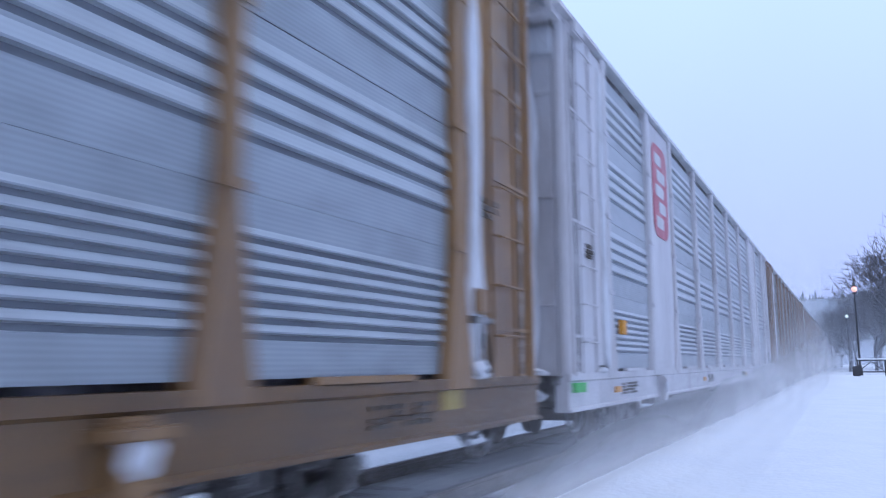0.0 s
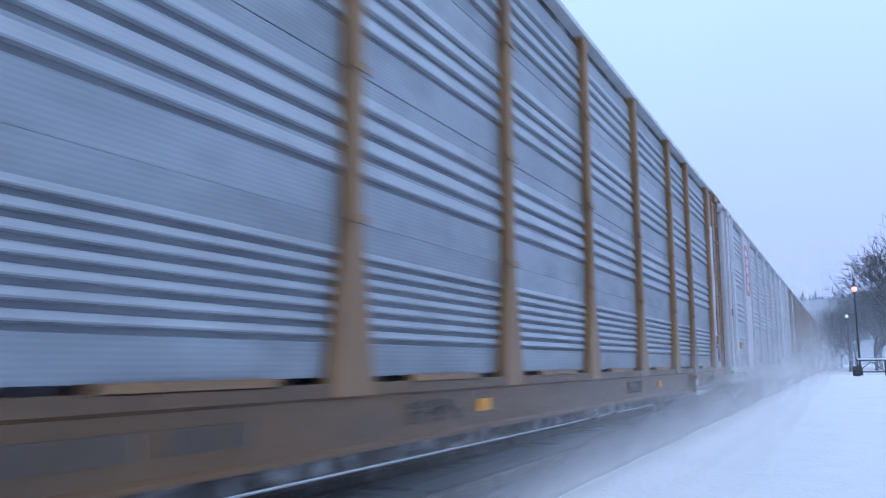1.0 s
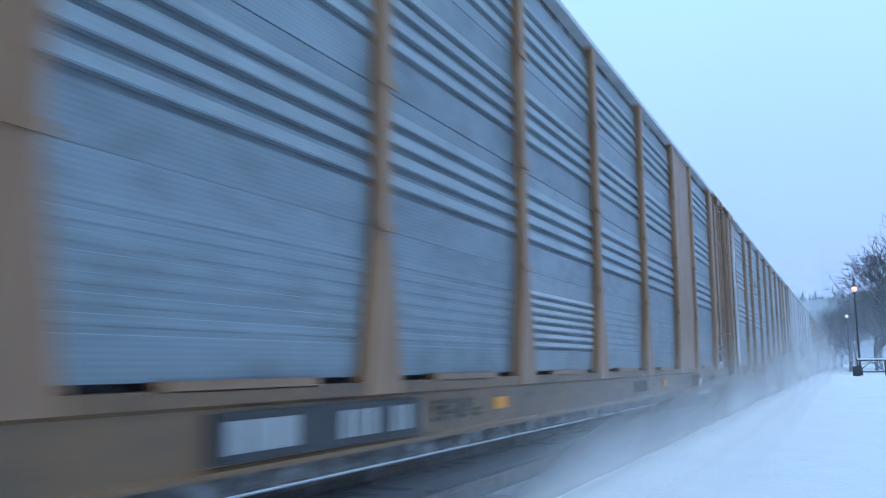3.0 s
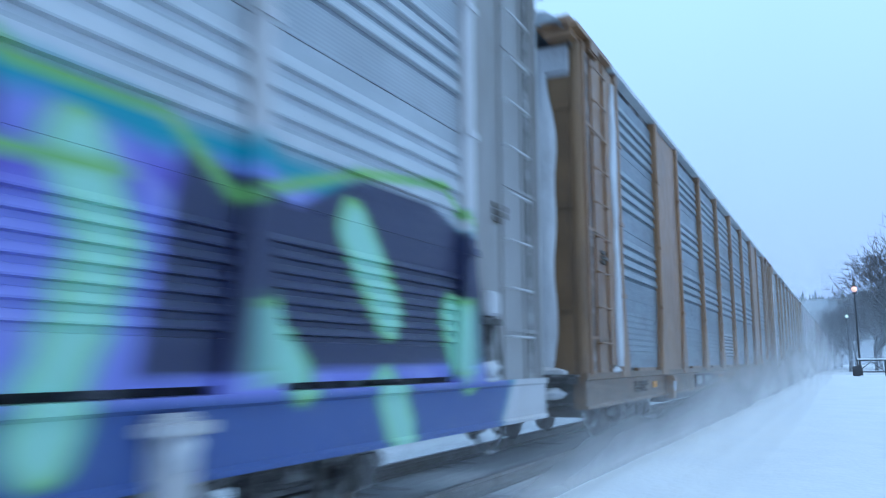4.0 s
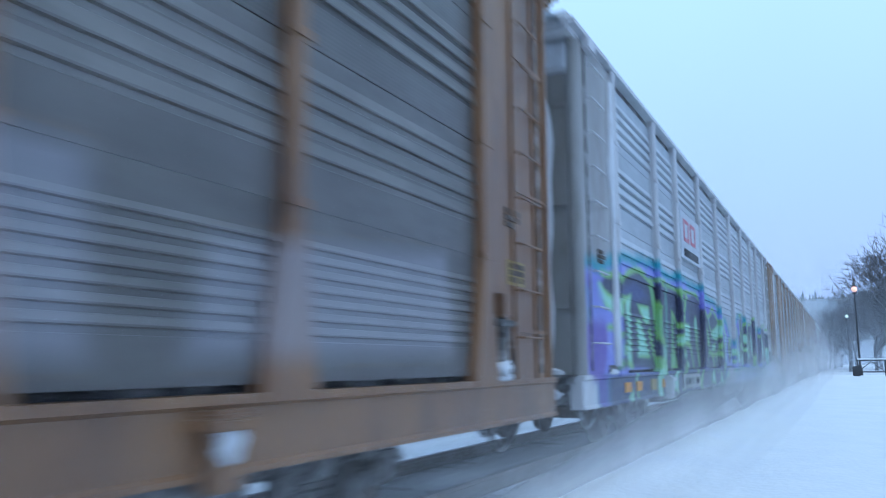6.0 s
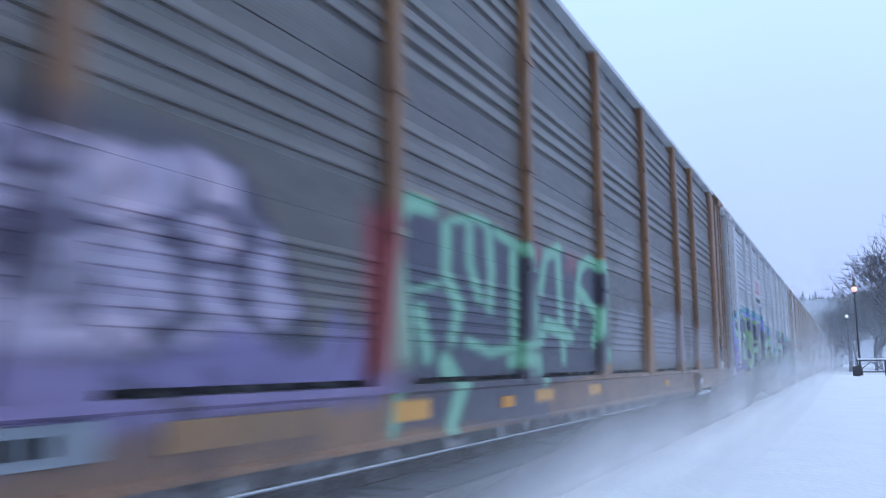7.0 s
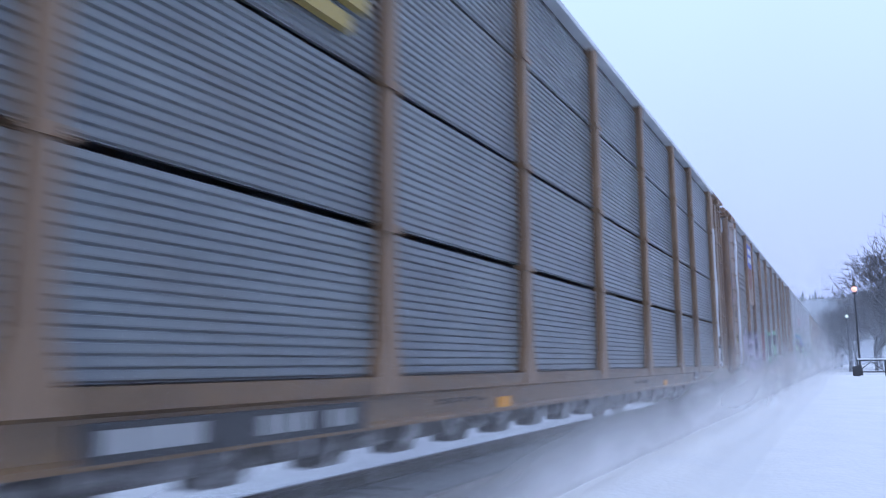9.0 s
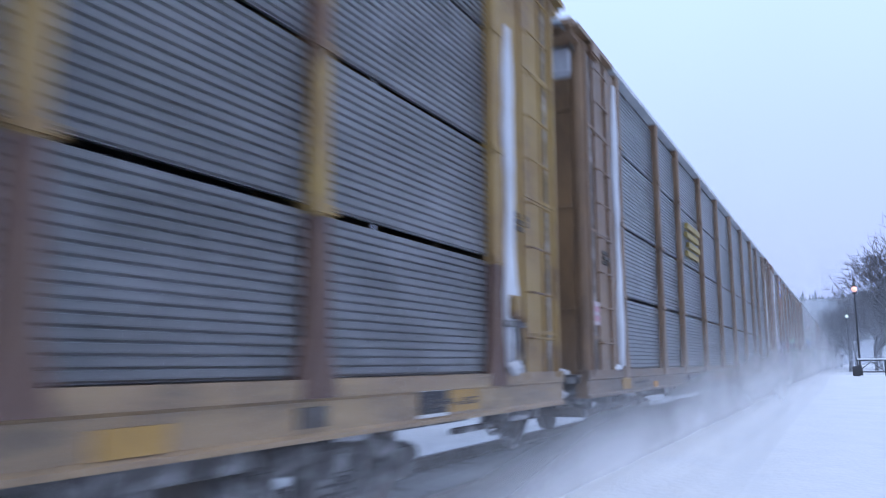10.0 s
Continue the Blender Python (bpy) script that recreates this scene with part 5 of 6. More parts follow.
    # hand brake housing, lever and bracket beside the front end post
    part("brake_housing", boxed(SIDE - 0.06, SIDE + 0.05, 11.98, 12.22, 1.62, 1.84, bevel=0.02), fr, car, "small brake housing on the corner")
    bm = boxed(SIDE - 0.05, SIDE + 0.02, 12.05, 12.11, 1.1, 1.62)
    box(bm, SIDE - 0.06, SIDE + 0.03, 11.9, 12.32, 1.54, 1.60, 0.01)
    tube(bm, (SIDE + 0.01, 12.3, 1.12), (SIDE + 0.01, 12.16, 1.58), 0.018, seg=6)
    part("brake_lever", bm, M["dark"], car, "dark brake lever and rods")
    part("packed_snow", snow_lump(31, 0.05, 0.14, 0.07), None, car, "snow on the brake rods", pose(SIDE, 12.1, 1.16))
    # stencils on the sill and the corner
    nm = spec.get("number")
    if nm == "box":
        q = spec.get("board", -6.7)
        low = sill0 + (0.06 if style != "fine" else 0.02)
        plate(car, q, q + 2.2, low, 0.96, M["black"], "black number board with white bars", out=-0.02)
        bars(car, q + 0.12, q + 0.95, low + 0.02, 0.95, M["worn_white"], 4, out=-0.006, seed=5)
        bars(car, q + 1.15, q + 2.1, low + 0.02, 0.95, M["worn_white"], 6, out=-0.006, seed=7)
    elif nm == "white":
        plate(car, -7.1, -5.2, 0.70, 0.97, M["white_end"], "white number board with dark bars", out=-0.02)
        bars(car, -6.95, -6.2, 0.75, 0.92, M["black"], 4, out=-0.006)
        bars(car, -6.1, -5.35, 0.75, 0.92, M["black"], 6, out=-0.006, seed=2)
    elif nm == "black":
        bars(car, -6.7, -5.9, 0.76, 0.93, M["faded"], 4, out=-0.035)
        bars(car, -5.75, -5.1, 0.76, 0.93, M["faded"], 3, out=-0.035)
    for y0, lines, sd in ((-12.9, 3, 3), (12.2, 3, 5)):
        bars(car, y0 + 0.08, y0 + 0.42, 2.50, 2.70, M["faded"], 4, 3, out=-0.038, seed=sd)
    for y0, sd in () if spec.get("spray") else ((-11.2, 8), (-3.4, 9), (3.1, 10), (10.4, 12)):
        bars(car, y0, y0 + 0.9, sill0 + 0.12, 0.93, M["faded"], 6, 4, "rows of small stencilled bars", -0.036, sd)
    if spec.get("extra"):
        spec["extra"](car)
    return car


def rounded(y0, y1, z0, z1, r, x0, x1):
    """An upright plate with rounded corners."""
    bm = bmesh.new()
    ring = []
    for cy, cz, start in ((y1 - r, z1 - r, 0), (y0 + r, z1 - r, 90), (y0 + r, z0 + r, 180), (y1 - r, z0 + r, 270)):
        ring += [(cy + r * math.cos(radians(start + 18 * k)), cz + r * math.sin(radians(start + 18 * k))) for k in range(6)]
    front = [bm.verts.new((x1, y, z)) for y, z in ring]
    back = [bm.verts.new((x0, y, z)) for y, z in ring]
    bm.faces.new(front)
    bm.faces.new(list(reversed(back)))
    for i in range(len(ring)):
        bm.faces.new((back[i], back[(i + 1) % len(ring)], front[(i + 1) % len(ring)], front[i]))
    return bm


def red_sign(car):
    part("sign", rounded(-8.55, -7.3, 3.42, 5.12, 0.3, SIDE - 0.06, SIDE - 0.034), M["red_sign"], car, "red upright sign with rounded corners")
    for k, (a, b) in enumerate(((-8.35, -7.75), (-8.1, -7.5), (-8.35, -7.65), (-8.2, -7.5), (-8.35, -7.8))):
        part("sign_bar", rounded(a, b, 3.58 + 0.29 * k, 3.79 + 0.29 * k, 0.07, SIDE - 0.05, SIDE - 0.028), M["fresh_white"], car, "worn white shape on the sign")
    plate(car, -11.2, -11.0, 1.6, 1.8, M["orange"], "orange reflector", "reflector")
    plate(car, -13.5, -13.1, 0.86, 0.97, M["green"], "green tag", "tag")
    for y in (-11.6, -4.0, 4.0):
        plate(car, y, y + 0.3, 0.8, 0.88, M["orange"], "orange reflector", "reflector", -0.03)


def black_mark(car):
    bars(car, -6.35, -4.6, 3.86, 4.10, M["black"], 5, 1, "worn black lettering as bars", -0.02, 4)
    bars(car, -6.0, -4.5, 3.62, 3.74, M["black"], 7, 1, "worn black lettering as bars", -0.02, 6)
    u0 = -11.67
    plate(car, u0, u0 + 0.42, 0.74, 0.94, M["yellow_faded"], "yellow notice on the sill", "notice", -0.036)
    bars(car, u0 + 0.04, u0 + 0.38, 0.76, 0.92, M["black"], 5, 3, "unreadable notice text", -0.026, 3)
    plate(car, 11.45, 11.8, 0.84, 0.99, M["yellow_faded"], "yellow notice on the sill", "notice", -0.036)
    corner_signs(car)


def corner_signs(car, *spots):
    for y, z in spots:
        plate(car, y, y + 0.40, z, z + 0.24, M["yellow_faded"], "yellow notice board", "notice", -0.04)
        bars(car, y + 0.04, y + 0.36, z + 0.02, z + 0.22, M["black"], 5, 3, "unreadable notice text", -0.03, 3)
    for y in (-9.9, -2.2, 5.2):
        plate(car, y, y + 0.28, 0.80, 0.90, M["orange"], "orange reflector", "reflector", -0.036)


def wordmark(car):
    plate(car, -6.72, -4.4, 3.30, 4.28, M["white_sheet"], "white flat board", "sign", -0.02)
    for y0, y1 in ((-6.4, -5.75), (-5.6, -4.95)):
        bm = bmesh.new()
        for za, zb in ((3.66, 3.76), (4.04, 4.14)):
            box(bm, SIDE - 0.06, SIDE - 0.008, y0, y1, za, zb, 0.01)
        box(bm, SIDE - 0.06, SIDE - 0.008, y0, y0 + 0.14, 3.7, 4.1, 0.01)
        box(bm, SIDE - 0.06, SIDE - 0.008, y1 - 0.14, y1, 3.7, 4.1, 0.01)
        part("emblem", bm, M["red_sign"], car, "plain red frame of the emblem")
    plate(car, -6.4, -4.7, 3.36, 3.52, M["black"], "worn grey strip", "sign_bar", -0.012)
    for y in (-10.9, -11.6, -9.0):
        plate(car, y, y + 0.34, 0.78, 0.92, M["orange"], "orange reflector", "reflector", -0.036)
    plate(car, -9.9, -9.5, 0.76, 0.94, M["yellow_faded"], "yellow square sticker", "sticker", -0.036)


def shield(car):
    plate(car, -8.45, -7.35, 4.45, 5.25, M["blue"], "blue top of the shield", "shield_top", -0.04)
    for k in range(2):
        plate(car, -8.35, -7.45, 4.62 + 0.30 * k, 4.80 + 0.30 * k, M["bar_white"], "white bar", "shield_bar", -0.034)
    for k in range(6):
        low = 3.62 + 0.10 * abs(k - 2.5)
        plate(car, -8.40 + 0.18 * k, -8.31 + 0.18 * k, low, 4.42, M["red_faded"], "faded red stripe", "shield_stripe", -0.044)
    plate(car, -13.6, -11.98, 0.645, 1.04, M["grime"], "grimy dark end plate on the sill", "end_plate", -0.022)
    plate(car, -7.30, -6.68, 0.80, 0.97, M["vent_white"], "pale grey board on the sill", "board", -0.03)
    bars(car, -7.25, -6.73, 0.83, 0.94, M["bar_white"], 4, 1, "pale bars on the board", -0.02, 3)
    plate(car, -6.32, -5.0, 0.79, 0.94, M["tan"], "tan board on the sill", "board", -0.03)
    corner_signs(car, (-12.78, 1.77), (12.32, 1.95))


def yellow_bars(car):
    for k, (a, b) in enumerate(((-6.1, -4.7), (-5.9, -4.5), (-6.1, -4.6), (-6.0, -4.4))):
        plate(car, a, b, 3.42 + 0.20 * k, 3.53 + 0.20 * k, M["yellow_faded"], "yellow bar of the emblem", "emblem_bar", -0.03)
    plate(car, -11.95, -11.5, 0.83, 1.03, M["orange_faded"], "faded orange patch", "patch", -0.036)
    plate(car, 8.3, 8.78, 0.80, 1.03, M["black"], "black plate with pale edges", "placard", -0.03)
    for z in (0.80, 0.88, 1.01):
        plate(car, 8.28, 8.80, z, z + 0.02, M["bar_white"], "pale bar", "placard_bar", -0.026)
    part("sticker", rounded(-13.42, -13.04, 1.68, 1.98, 0.06, SIDE - 0.06, SIDE - 0.024), M["pale_pink"], car, "pale pink sticker")
    for k in range(2):
        plate(car, -13.38, -13.08, 1.73 + 0.12 * k, 1.80 + 0.12 * k, M["pink"], "faded pink bar", "sticker_bar", -0.026)
    corner_signs(car)


def rusty_marks(car):
    plate(car, 7.34, 7.77, 0.80, 0.93, M["orange_faded"], "faded orange patch on the sill", "patch", -0.036)
    plate(car, 10.26, 10.68, 0.80, 1.02, M["black"], "dark placard on the sill", "placard", -0.034)
    for z in (0.80, 0.995):
        plate(car, 10.24, 10.70, z, z + 0.025, M["bar_white"], "pale bar", "placard_bar", -0.028)
    plate(car, 10.76, 11.34, 0.82, 1.03, M["orange_faded"], "faded orange patch on the sill", "patch", -0.036)
    plate(car, 8.77, 9.05, 0.83, 0.95, M["grime"], "grimy dark plate on the sill", "end_plate", -0.03)
    corner_signs(car)


CARS = []
OFFSET = {-1: 0.5, 0: 0.22, 1: -0.12, 2: 0.05, 3: -0.22, 4: -0.08, 5: -0.4}


def train():
    base = dict(label="tan-yellow framed car carrier with pale corrugated side sheets", frame=M["tan"], sheet=M["steel"])
    specs = {
        -5: dict(base, label="far tan car carrier in blown snow", frame=M["brown"], sheet=M["steel_dark"]),
        -4: dict(base, label="far brown car carrier in blown snow", frame=M["brown"], sheet=M["steel_dark"]),
        -3: dict(base, label="far brown car carrier fading in blown snow", frame=M["brown"], sheet=M["steel_dark"]),
        -2: dict(base, label="brown car carrier with grimy corrugated sheets", frame=M["brown"], sheet=M["steel_dark"]),
        -1: dict(base, label="white car carrier with a red sign on its side", frame=M["fresh_white"], sheet=M["white_sheet"], solid={1: 0, 7: 0}, extra=red_sign),
        0: dict(base, extra=black_mark, number="black", strip_front=True),
        1: dict(base, label="tan-yellow car carrier with wide smooth sheets and blue-grey panels", frame=M["pale_tan"], sheet=M["steel_b"], solid={1: 0, 7: 0}, patch=4, number="box", board=-5.85, extra=lambda car: corner_signs(car, (12.32, 2.2))),
        2: dict(base, label="white car carrier covered in green and violet graffiti", frame=M["white"], sheet=M["white_sheet"], number="white", extra=wordmark, spray=violet_graffiti, frame_spray=M["white_paint_spray"], end=M["white_end"], end_spray=M["white_end_spray"], sheet_spray=M["white_spray"]),
        3: dict(base, label="orange-brown car carrier with grimy sheets and lilac graffiti", frame=M["brown"], sheet=M["steel_dark"], solid={1: 2}, snowy=1, extra=shield, rib="soft", spray=lilac_graffiti, frame_spray=M["brown_spray"], sheet_spray=M["dark_spray"]),
        4: dict(base, label="tan car carrier with finely corrugated grey sheets", frame=M["dull_tan"], sheet=M["steel_fine"], style="fine", sill=0.77, snowy=2, extra=yellow_bars, number="box", strip_front=True),
        5: dict(base, label="rusted yellow car carrier with dull fine corrugated sheets", frame=M["rust"], sheet=M["steel_old"], style="fine", sill=0.75, extra=rusty_marks, strip_front=True),
    }
    for n, spec in specs.items():
        CARS.append((n, build_car(spec)))


train()


# ---------------------------------------------------------------- blown snow
def veil_material(name, dens, seed, tall, foot=0.0, speed=0.0):
    """Powder snow in the air: denser far along the train and near the ground, torn by noise that travels with the veil."""
    m = bpy.data.materials.new(name)
    m.use_nodes = True
    n, l = m.node_tree.nodes, m.node_tree.links
    n.clear()
    out = n.new("ShaderNodeOutputMaterial")
    geo = n.new("ShaderNodeNewGeometry")
    sep = n.new("ShaderNodeSeparateXYZ")
    l.new(geo.outputs["Position"], sep.inputs[0])

    def math_(op, a, b=None, c=None, clamp=False):
        k = n.new("ShaderNodeMath")
        k.operation, k.use_clamp = op, clamp
        for i, v in enumerate((a, b, c)):
            if v is None:
                continue
            if isinstance(v, (int, float)):
                k.inputs[i].default_value = v
            else:
                l.new(v, k.inputs[i])
        return k.outputs[0]

    co = n.new("ShaderNodeTexCoord")
    mp = n.new("ShaderNodeMapping")
    mp.inputs["Scale"].default_value = (1, 0.13, 0.38)
    mp.inputs["Location"].default_value = (seed, seed * 3, 0)
    l.new(co.outputs["Object"], mp.inputs["Vector"])
    nz = n.new("ShaderNodeTexNoise")
    nz.inputs["Scale"].default_value, nz.inputs["Detail"].default_value = 1.1, 5
    l.new(mp.outputs[0], nz.inputs["Vector"])
    y, z = sep.outputs["Y"], sep.outputs["Z"]
    torn = math_("MULTIPLY_ADD", nz.outputs["Fac"], 1.9, -0.17, clamp=True)
    if tall:
        # general haze that thickens along the train
        far = math_("SUBTRACT", 1.0, math_("EXPONENT", math_("MULTIPLY", math_("MAXIMUM", math_("SUBTRACT", y, 15.0), 0.0), -0.013)))
        fade = math_("MULTIPLY", math_("SUBTRACT", 8.6, z), 0.22, clamp=True)
        a = math_("MULTIPLY", math_("MULTIPLY", far, fade), dens, clamp=True)
    else:
        # ground cloud: its height grows along the train
        top = math_("MULTIPLY_ADD", math_("MAXIMUM", math_("SUBTRACT", y, 8.0), 0.0), 0.030, 0.50)
        zz = math_("MAXIMUM", math_("ADD", z, 0.25), 0.0)
        low = math_("EXPONENT", math_("MULTIPLY", math_("POWER", math_("DIVIDE", zz, top), 1.4), -1.0))
        edge = math_("MULTIPLY", math_("SUBTRACT", 5.4, z), 0.5, clamp=True)
        lift = math_("MULTIPLY", math_("MULTIPLY", math_("SUBTRACT", y, 15.0), 0.025, clamp=True), 0.25)
        edge = math_("MULTIPLY", edge, math_("MULTIPLY", math_("SUBTRACT", math_("SUBTRACT", z, foot), lift), 3.0 if foot < -0.15 else 1.5, clamp=True))
        grow = math_("MULTIPLY", math_("SUBTRACT", y, 3.4), 0.17, clamp=True)
        # a thicker gust in the cloud's rear part
        own = n.new("ShaderNodeSeparateXYZ")
        l.new(co.outputs["Object"], own.inputs[0])
        late = math_("MULTIPLY", math_("SUBTRACT", 10.0 - 5.8 * speed, own.outputs["Y"]), 0.5 / speed, clamp=True)
        gust = math_("MULTIPLY_ADD", late, 0.7, 1.15)
        close = math_("MULTIPLY", late, math_("MULTIPLY", math_("SUBTRACT", y, 0.5), 0.16, clamp=True))
        grow = math_("MAXIMUM", math_("MULTIPLY", grow, gust), close)
        a = math_("MULTIPLY", math_("MULTIPLY", math_("MULTIPLY", math_("MULTIPLY", low, edge), grow), torn), dens, clamp=True)
    dif = n.new("ShaderNodeBsdfDiffuse")
    dif.inputs["Color"].default_value = (0.97, 0.97, 0.98, 1)
    trl = n.new("ShaderNodeBsdfTranslucent")
    trl.inputs["Color"].default_value = (0.97, 0.97, 0.98, 1)
    both = n.new("ShaderNodeMixShader")
    both.inputs[0].default_value = 0.5
    l.new(dif.outputs[0], both.inputs[1])
    l.new(trl.outputs[0], both.inputs[2])
    clear = n.new("ShaderNodeBsdfTransparent")
    mix = n.new("ShaderNodeMixShader")
    l.new(a, mix.inputs[0])
    l.new(clear.outputs[0], mix.inputs[1])
    l.new(both.outputs[0], mix.inputs[2])
    l.new(mix.outputs[0], out.inputs["Surface"])
    return m


VEILS = []


def blown_snow():
    for i, (x, dens, speed, tall) in enumerate(((-2.70, 0.38, 0.0, True), (-2.25, 0.38, 0.0, True), (-2.70, 0.92, 9.0, False), (-2.56, 0.92, 7.0, False), (-1.90, 0.66, 5.0, False), (-1.40, 0.60, 3.5, False), (-0.95, 0.45, 2.5, False), (-5.75, 0.9, 8.0, False))):
        bm = bmesh.new()
        rows = []
        levels = (0.0, 0.9, 1.6, 2.6, 4.0, 5.5, 6.5, 7.5, 9.0) if tall else (-0.3, 0.0, 0.3, 0.7, 1.2, 2.0, 3.0, 4.2, 5.4)
        y0 = 14.0 if tall else -92.0
        for k in range(85):
            y = y0 + k * 4.0
            rows.append([bm.verts.new((x + (0.05 * math.sin(y * 0.21 + i) + 0.04 * math.sin(z * 1.3 + i * 2 + y * 0.05) if not tall else 0.0), y, z)) for z in levels])
        for a, b in zip(rows, rows[1:]):
            for j in range(8):
                bm.faces.new((a[j], a[j + 1], b[j + 1], b[j])).smooth = True
        ob = tagged(new("blown_snow", mesh_of(bm, "blown_snow", veil_material("powder_snow", dens, i * 7.3, tall, ground_height(x, 10) if x > -2.5 else -0.33, speed))), "powder snow whirled up along the train", "blown snow", kind="stuff")
        if speed:
            VEILS.append((ob, speed))


blown_snow()


# ---------------------------------------------------------------- far side of the view
def bare_tree(x, y, height, seed, label):
    r = random.Random(seed)
    tree = tagged(new("bare_tree"), label, "tree", "bare trees by the street")
    tree.matrix_basis = pose(x, y, ground_height(x, y) - 0.1)
    wood, twigs = bmesh.new(), []

    def limb(p, way, length, radius, depth):
        q = p + way * length
        if depth < 3:
            tube(wood, p, q, radius, radius * 0.7, seg=6)
        else:
            twigs.append((p, q, radius))
        if depth >= 7:
            return
        n = (5, 4, 3, 3, 3, 2, 2)[depth]
        for k in range(n):
            turn = Vector((r.gauss(0, 1), r.gauss(0, 1), r.gauss(0.25, 0.6))).normalized()
            w = (way + turn * r.uniform(0.5, 0.95)).normalized()
            limb(p + way * length * r.uniform(0.5, 1.0), w, length * r.uniform(0.66, 0.92), radius * 0.6, depth + 1)

    limb(Vector((0, 0, 0)), Vector((r.uniform(-0.05, 0.05), r.uniform(-0.05, 0.05), 1)).normalized(), height * 0.20, height * 0.014, 0)
    part("trunk", wood, M["trunk"], tree, "dark bare trunk and limbs")
    verts, faces = [], []
    for p, q, rad in twigs:
        side = (q - p).cross(Vector((0.3, 1, 0.2))).normalized() * max(rad, 0.026)
        up = (q - p).cross(side).normalized() * max(rad, 0.026)
        b = len(verts)
        verts += [p + side, p - side * 0.5 + up, p - side * 0.5 - up, q]
        faces += [(b, b + 1, b + 3), (b + 1, b + 2, b + 3), (b + 2, b, b + 3)]
    me = bpy.data.meshes.new("crown")
    me.from_pydata([tuple(v) for v in verts], [], faces)
    me.materials.append(M["trunk"])
    part("crown", me, None, tree, "crown of fine bare twigs")


def street_lamp(x, y, height, mat, label):
    lamp = tagged(new("street_lamp"), label, "street lamp")
    lamp.matrix_basis = pose(x, y, ground_height(x, y))
    bm = bmesh.new()
    tube(bm, (0, 0, 0), (0, 0, 0.7), 0.16, 0.10, 12)
    tube(bm, (0, 0, 0.7), (0, 0, height - 0.5), 0.07, 0.05, 12)
    part("pole", bm, M["iron"], lamp)
    bm = bmesh.new()
    tube(bm, (0, 0, height - 0.5), (0, 0, height - 0.38), 0.12, 0.2, 12)
    part("collar", bm, M["iron"], lamp)
    bm = bmesh.new()
    bmesh.ops.create_uvsphere(bm, u_segments=16, v_segments=10, radius=0.175 if mat is M["lamp_warm"] else 0.14, matrix=Matrix.Translation((0, 0, height - 0.15)) @ Matrix.Diagonal((1, 1, 1.1, 1)))
    part("globe", bm, mat, lamp, "glowing lamp globe")
    bm = bmesh.new()
    tube(bm, (0, 0, height + 0.02), (0, 0, height + 0.3), 0.18, 0.03, 12)
    tube(bm, (0, 0, height + 0.3), (0, 0, height + 0.9), 0.03, 0.015, 8)
    part("cap", bm, M["iron"], lamp)


def fence():
    f = tagged(new("rail_fence"), "low dark rail fence with snow on its top", "fence")
    f.matrix_basis = pose(0.55, 60, 0)
    g = [ground_height(0.55 + 1.6 * k, 60) for k in range(8)]
    for k in range(8):
        part("post", boxed(1.6 * k - 0.05, 1.6 * k + 0.05, -0.05, 0.05, g[k] - 0.1, 1.34, bevel=0.01), M["iron"], f)
    for z in (0.52, 1.27):
        part("rail", boxed(0, 11.2, -0.035, 0.035, z - 0.04, z + 0.04), M["iron"], f)
    for k in range(7):
        bm = bmesh.new()
        a = 1.6 * k
        tube(bm, (a + 0.1, 0, 0.6), (a + 0.8, 0, 1.2), 0.03, seg=6)
        tube(bm, (a + 0.8, 0, 1.2), (a + 1.5, 0, 0.6), 0.03, seg=6)
        part("brace", bm, M["iron"], f)
    part("snow_cap", sweep([(-0.06, 0), (0.06, 0), (0.05, 0.05), (0, 0.08), (-0.05, 0.05)], 0, 11.2), M["snow"], f, "snow lying on the top rail", pose(0, 0, 1.31, 0, 0, -90))
    b = tagged(new("litter_bin", mesh_of(boxed(-0.22, 0.22, -0.2, 0.2, 0, 0.66, bevel=0.05), "litter_bin", M["iron"])), "dark litter bin at the end of the fence", "litter bin")
    b.matrix_basis = pose(0.45, 59, ground_height(0.45, 59) - 0.02)


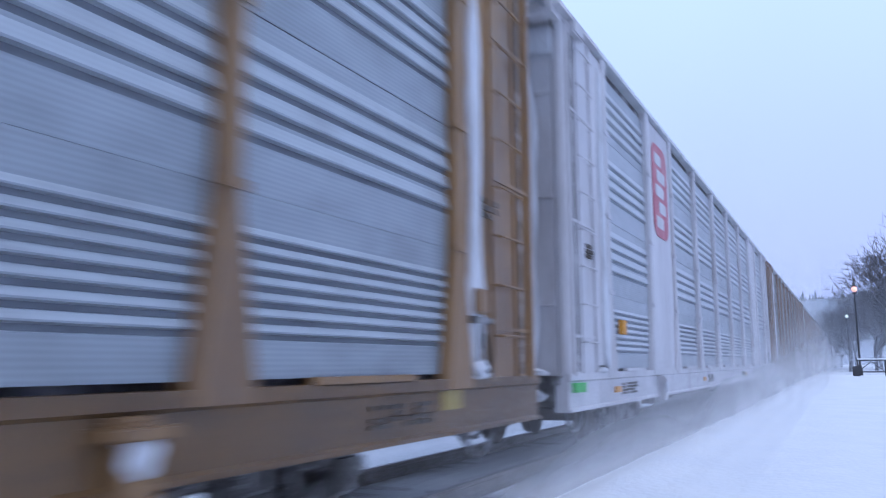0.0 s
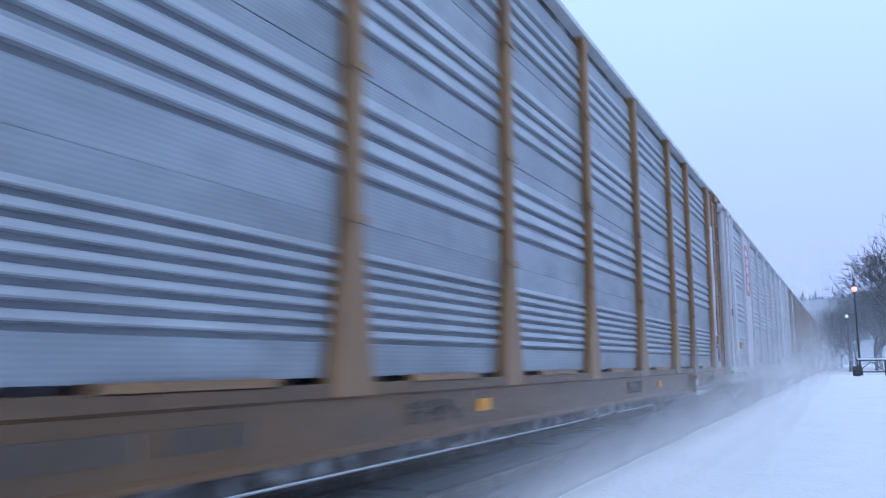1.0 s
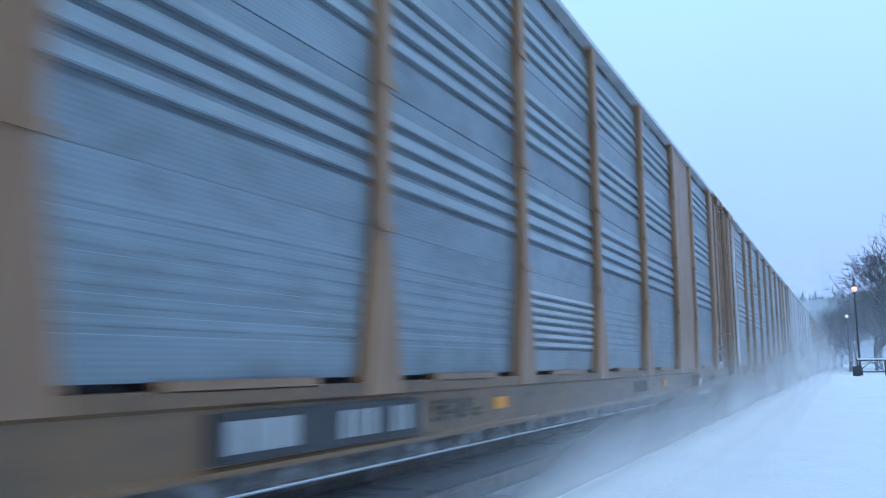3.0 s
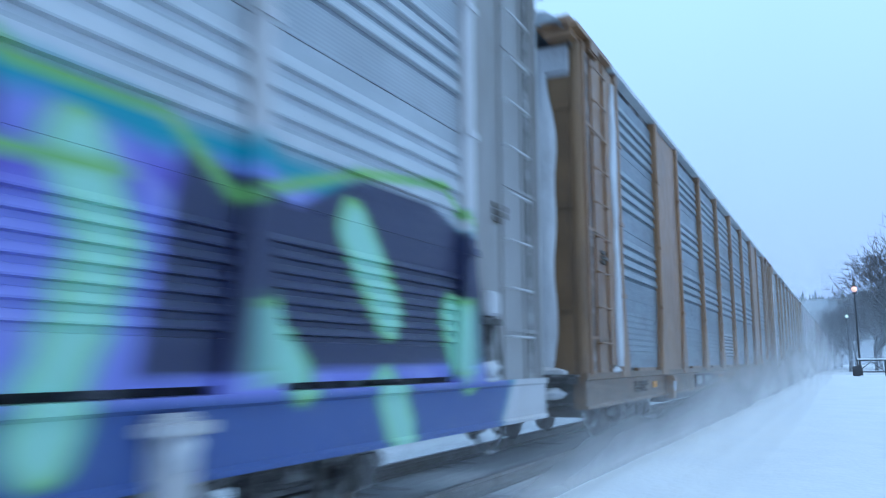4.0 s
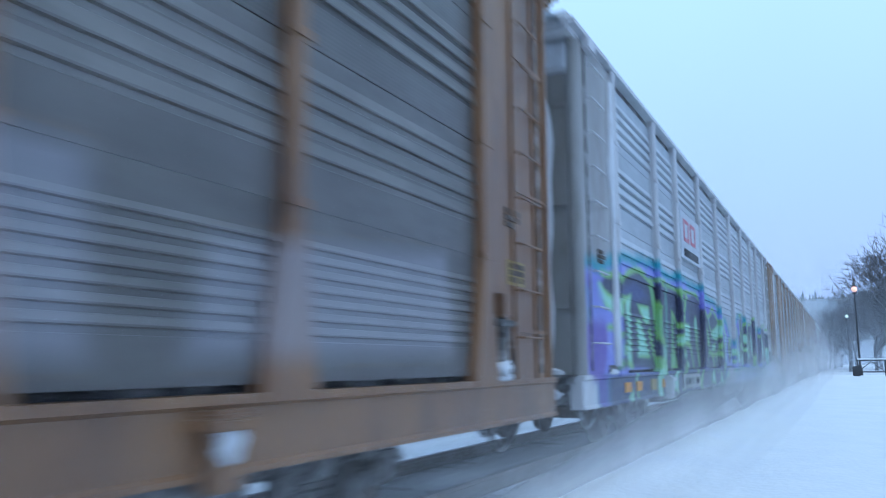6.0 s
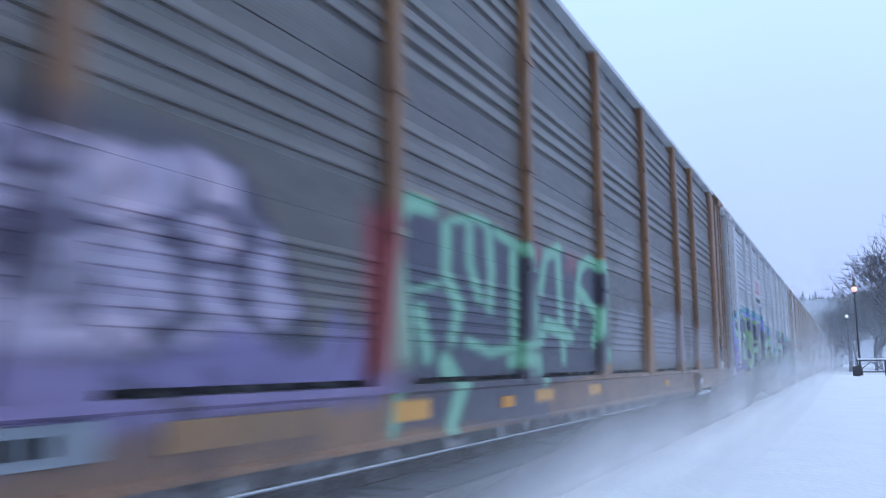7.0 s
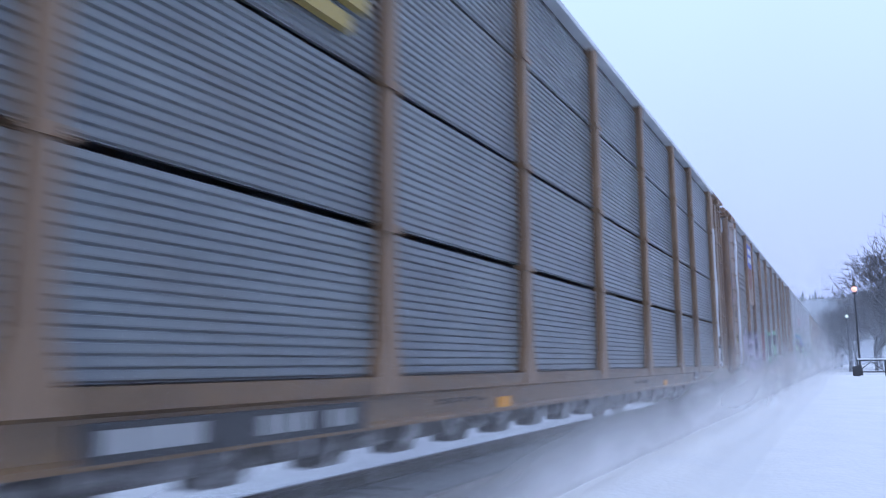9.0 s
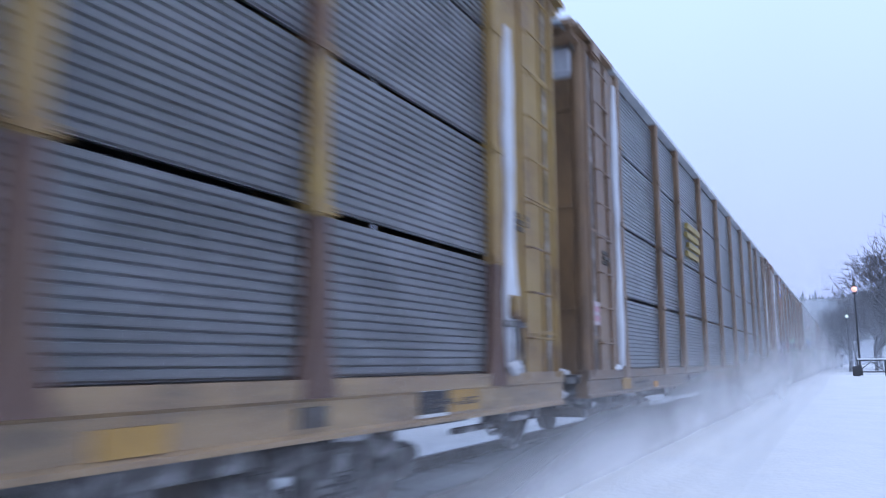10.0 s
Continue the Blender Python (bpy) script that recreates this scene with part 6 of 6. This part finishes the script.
def hills():
    r = random.Random(21)
    bm = bmesh.new()
    rows = []
    for j, (y, top) in enumerate(((420, 0), (520, 0.45), (640, 0.9), (760, 1.0), (1000, 0.6), (1300, 0.0))):
        row = []
        for k in range(81):
            x = -700 + 20 * k
            h = 52 + 7 * noise.noise(Vector((x * 0.006, 3, 0))) + 4 * noise.noise(Vector((x * 0.03, 7, 1)))
            row.append(bm.verts.new((x, y, -1 + h * top)))
        rows.append(row)
    for a, b in zip(rows, rows[1:]):
        for i in range(80):
            bm.faces.new((a[i], a[i + 1], b[i + 1], b[i])).smooth = True
    tagged(new("backdrop", mesh_of(bm, "hill", M["hill"])), "distant wooded hill under snow", "hill", kind="structure")
    verts, faces = [], []
    for k in range(4500):
        x = r.uniform(-330, 330)
        y = r.choice((r.uniform(540, 640), r.uniform(640, 770), r.uniform(700, 770)))
        h0 = 52 + 7 * noise.noise(Vector((x * 0.006, 3, 0))) + 4 * noise.noise(Vector((x * 0.03, 7, 1)))
        t = 0.45 + 0.45 * (y - 520) / 120 if y < 640 else 0.9 + 0.1 * (y - 640) / 120
        z = -2 + h0 * t
        hh = r.uniform(2.0, 5.0) * (1.7 if r.random() < 0.06 else 1)
        for lev in range(4):
            b = len(verts)
            rad = hh * 0.24 * (1 - lev * 0.22)
            z0 = z + hh * (0.08 + lev * 0.22)
            a0 = r.uniform(0, 1)
            verts += [(x + rad * math.cos(a0 + i * 1.257) * r.uniform(0.7, 1.2), y + rad * math.sin(a0 + i * 1.257), z0) for i in range(5)] + [(x, y, z0 + hh * 0.36)]
            faces += [(b + i, b + (i + 1) % 5, b + 5) for i in range(5)]
    me = bpy.data.meshes.new("far_trees")
    me.from_pydata(verts, [], faces)
    me.materials.append(M["conifer"])
    tagged(new("far_trees", me), "dark conifers along the distant hill", "woods", kind="stuff")


def distant_haze():
    """Distance haze before the trees and the hill, added as wide soft pale sheets."""
    for y, dens in ((66.0, 0.15), (80.0, 0.17), (104.0, 0.22), (260.0, 0.48)):
        m = bpy.data.materials.new("snowy_air")
        m.use_nodes = True
        n, l = m.node_tree.nodes, m.node_tree.links
        n.clear()
        out, geo, sep = n.new("ShaderNodeOutputMaterial"), n.new("ShaderNodeNewGeometry"), n.new("ShaderNodeSeparateXYZ")
        k = n.new("ShaderNodeMapRange")
        k.interpolation_type = "SMOOTHSTEP"
        k.inputs["From Min"].default_value, k.inputs["From Max"].default_value = 0.0, 0.16 * y
        k.inputs["To Min"].default_value, k.inputs["To Max"].default_value = dens, 0.0
        dif, clear, mix = n.new("ShaderNodeBsdfTranslucent"), n.new("ShaderNodeBsdfTransparent"), n.new("ShaderNodeMixShader")
        dif.inputs["Color"].default_value = (0.85, 0.87, 0.92, 1)
        l.new(geo.outputs["Position"], sep.inputs[0])
        l.new(sep.outputs["Z"], k.inputs["Value"])
        l.new(k.outputs[0], mix.inputs[0])
        l.new(clear.outputs[0], mix.inputs[1])
        l.new(dif.outputs[0], mix.inputs[2])
        l.new(mix.outputs[0], out.inputs["Surface"])
        bm = bmesh.new()
        left = -2.2 if y < 200 else -200
        xs_ = [left + (160 - left) * i / 12 for i in range(13)]
        lo = [bm.verts.new((x, y + 0.02 * (x - 4) ** 2 * 0.02, -1)) for x in xs_]
        hi = [bm.verts.new((x, y + 0.02 * (x - 4) ** 2 * 0.02, 0.17 * y)) for x in xs_]
        for i in range(12):
            bm.faces.new((lo[i], lo[i + 1], hi[i + 1], hi[i]))
        tagged(new("snowy_air", mesh_of(bm, "snowy_air", m)), "thin sheet of added distance haze before the trees", "snowy air", kind="stuff")


distant_haze()
hills()
for i, (x, y, h) in enumerate(((4.6, 84, 18.5), (2.6, 94, 14.0), (0.4, 108, 12.5), (6.8, 90, 18.5), (-1.6, 122, 11.0), (3.6, 112, 16.0), (9.5, 100, 17.0), (-3.6, 140, 10.5), (1.0, 128, 13.0), (5.6, 120, 17.0), (-1.0, 150, 12.5))):
    bare_tree(x, y, h, 40 + i, "bare dark winter tree with fine frosted twigs")
street_lamp(0.72, 62, 6.0, M["lamp_warm"], "lit street lamp with a warm globe on a dark pole")
street_lamp(0.18, 85, 5.3, M["lamp_pale"], "lit street lamp with a pale globe on a dark pole")
fence()


# ---------------------------------------------------------------- motion of the train
def motions():
    for n, car in CARS:
        y0 = -5.5 - PITCH * n - OFFSET.get(n, 0)
        walk(car, [(0.5 * k, pose(TRACK, y0 + SPEED * 0.5 * k, 0)) for k in range(21)])
    for w, dy in turning:
        step = -math.degrees(SPEED / FPS / 0.42)
        walk(w, [(k / FPS, pose(0, dy, 0.42, step * k)) for k in range(301)])
    for ob, speed in VEILS:
        walk(ob, [(float(k), pose(0, speed * k, 0)) for k in range(11)])


motions()
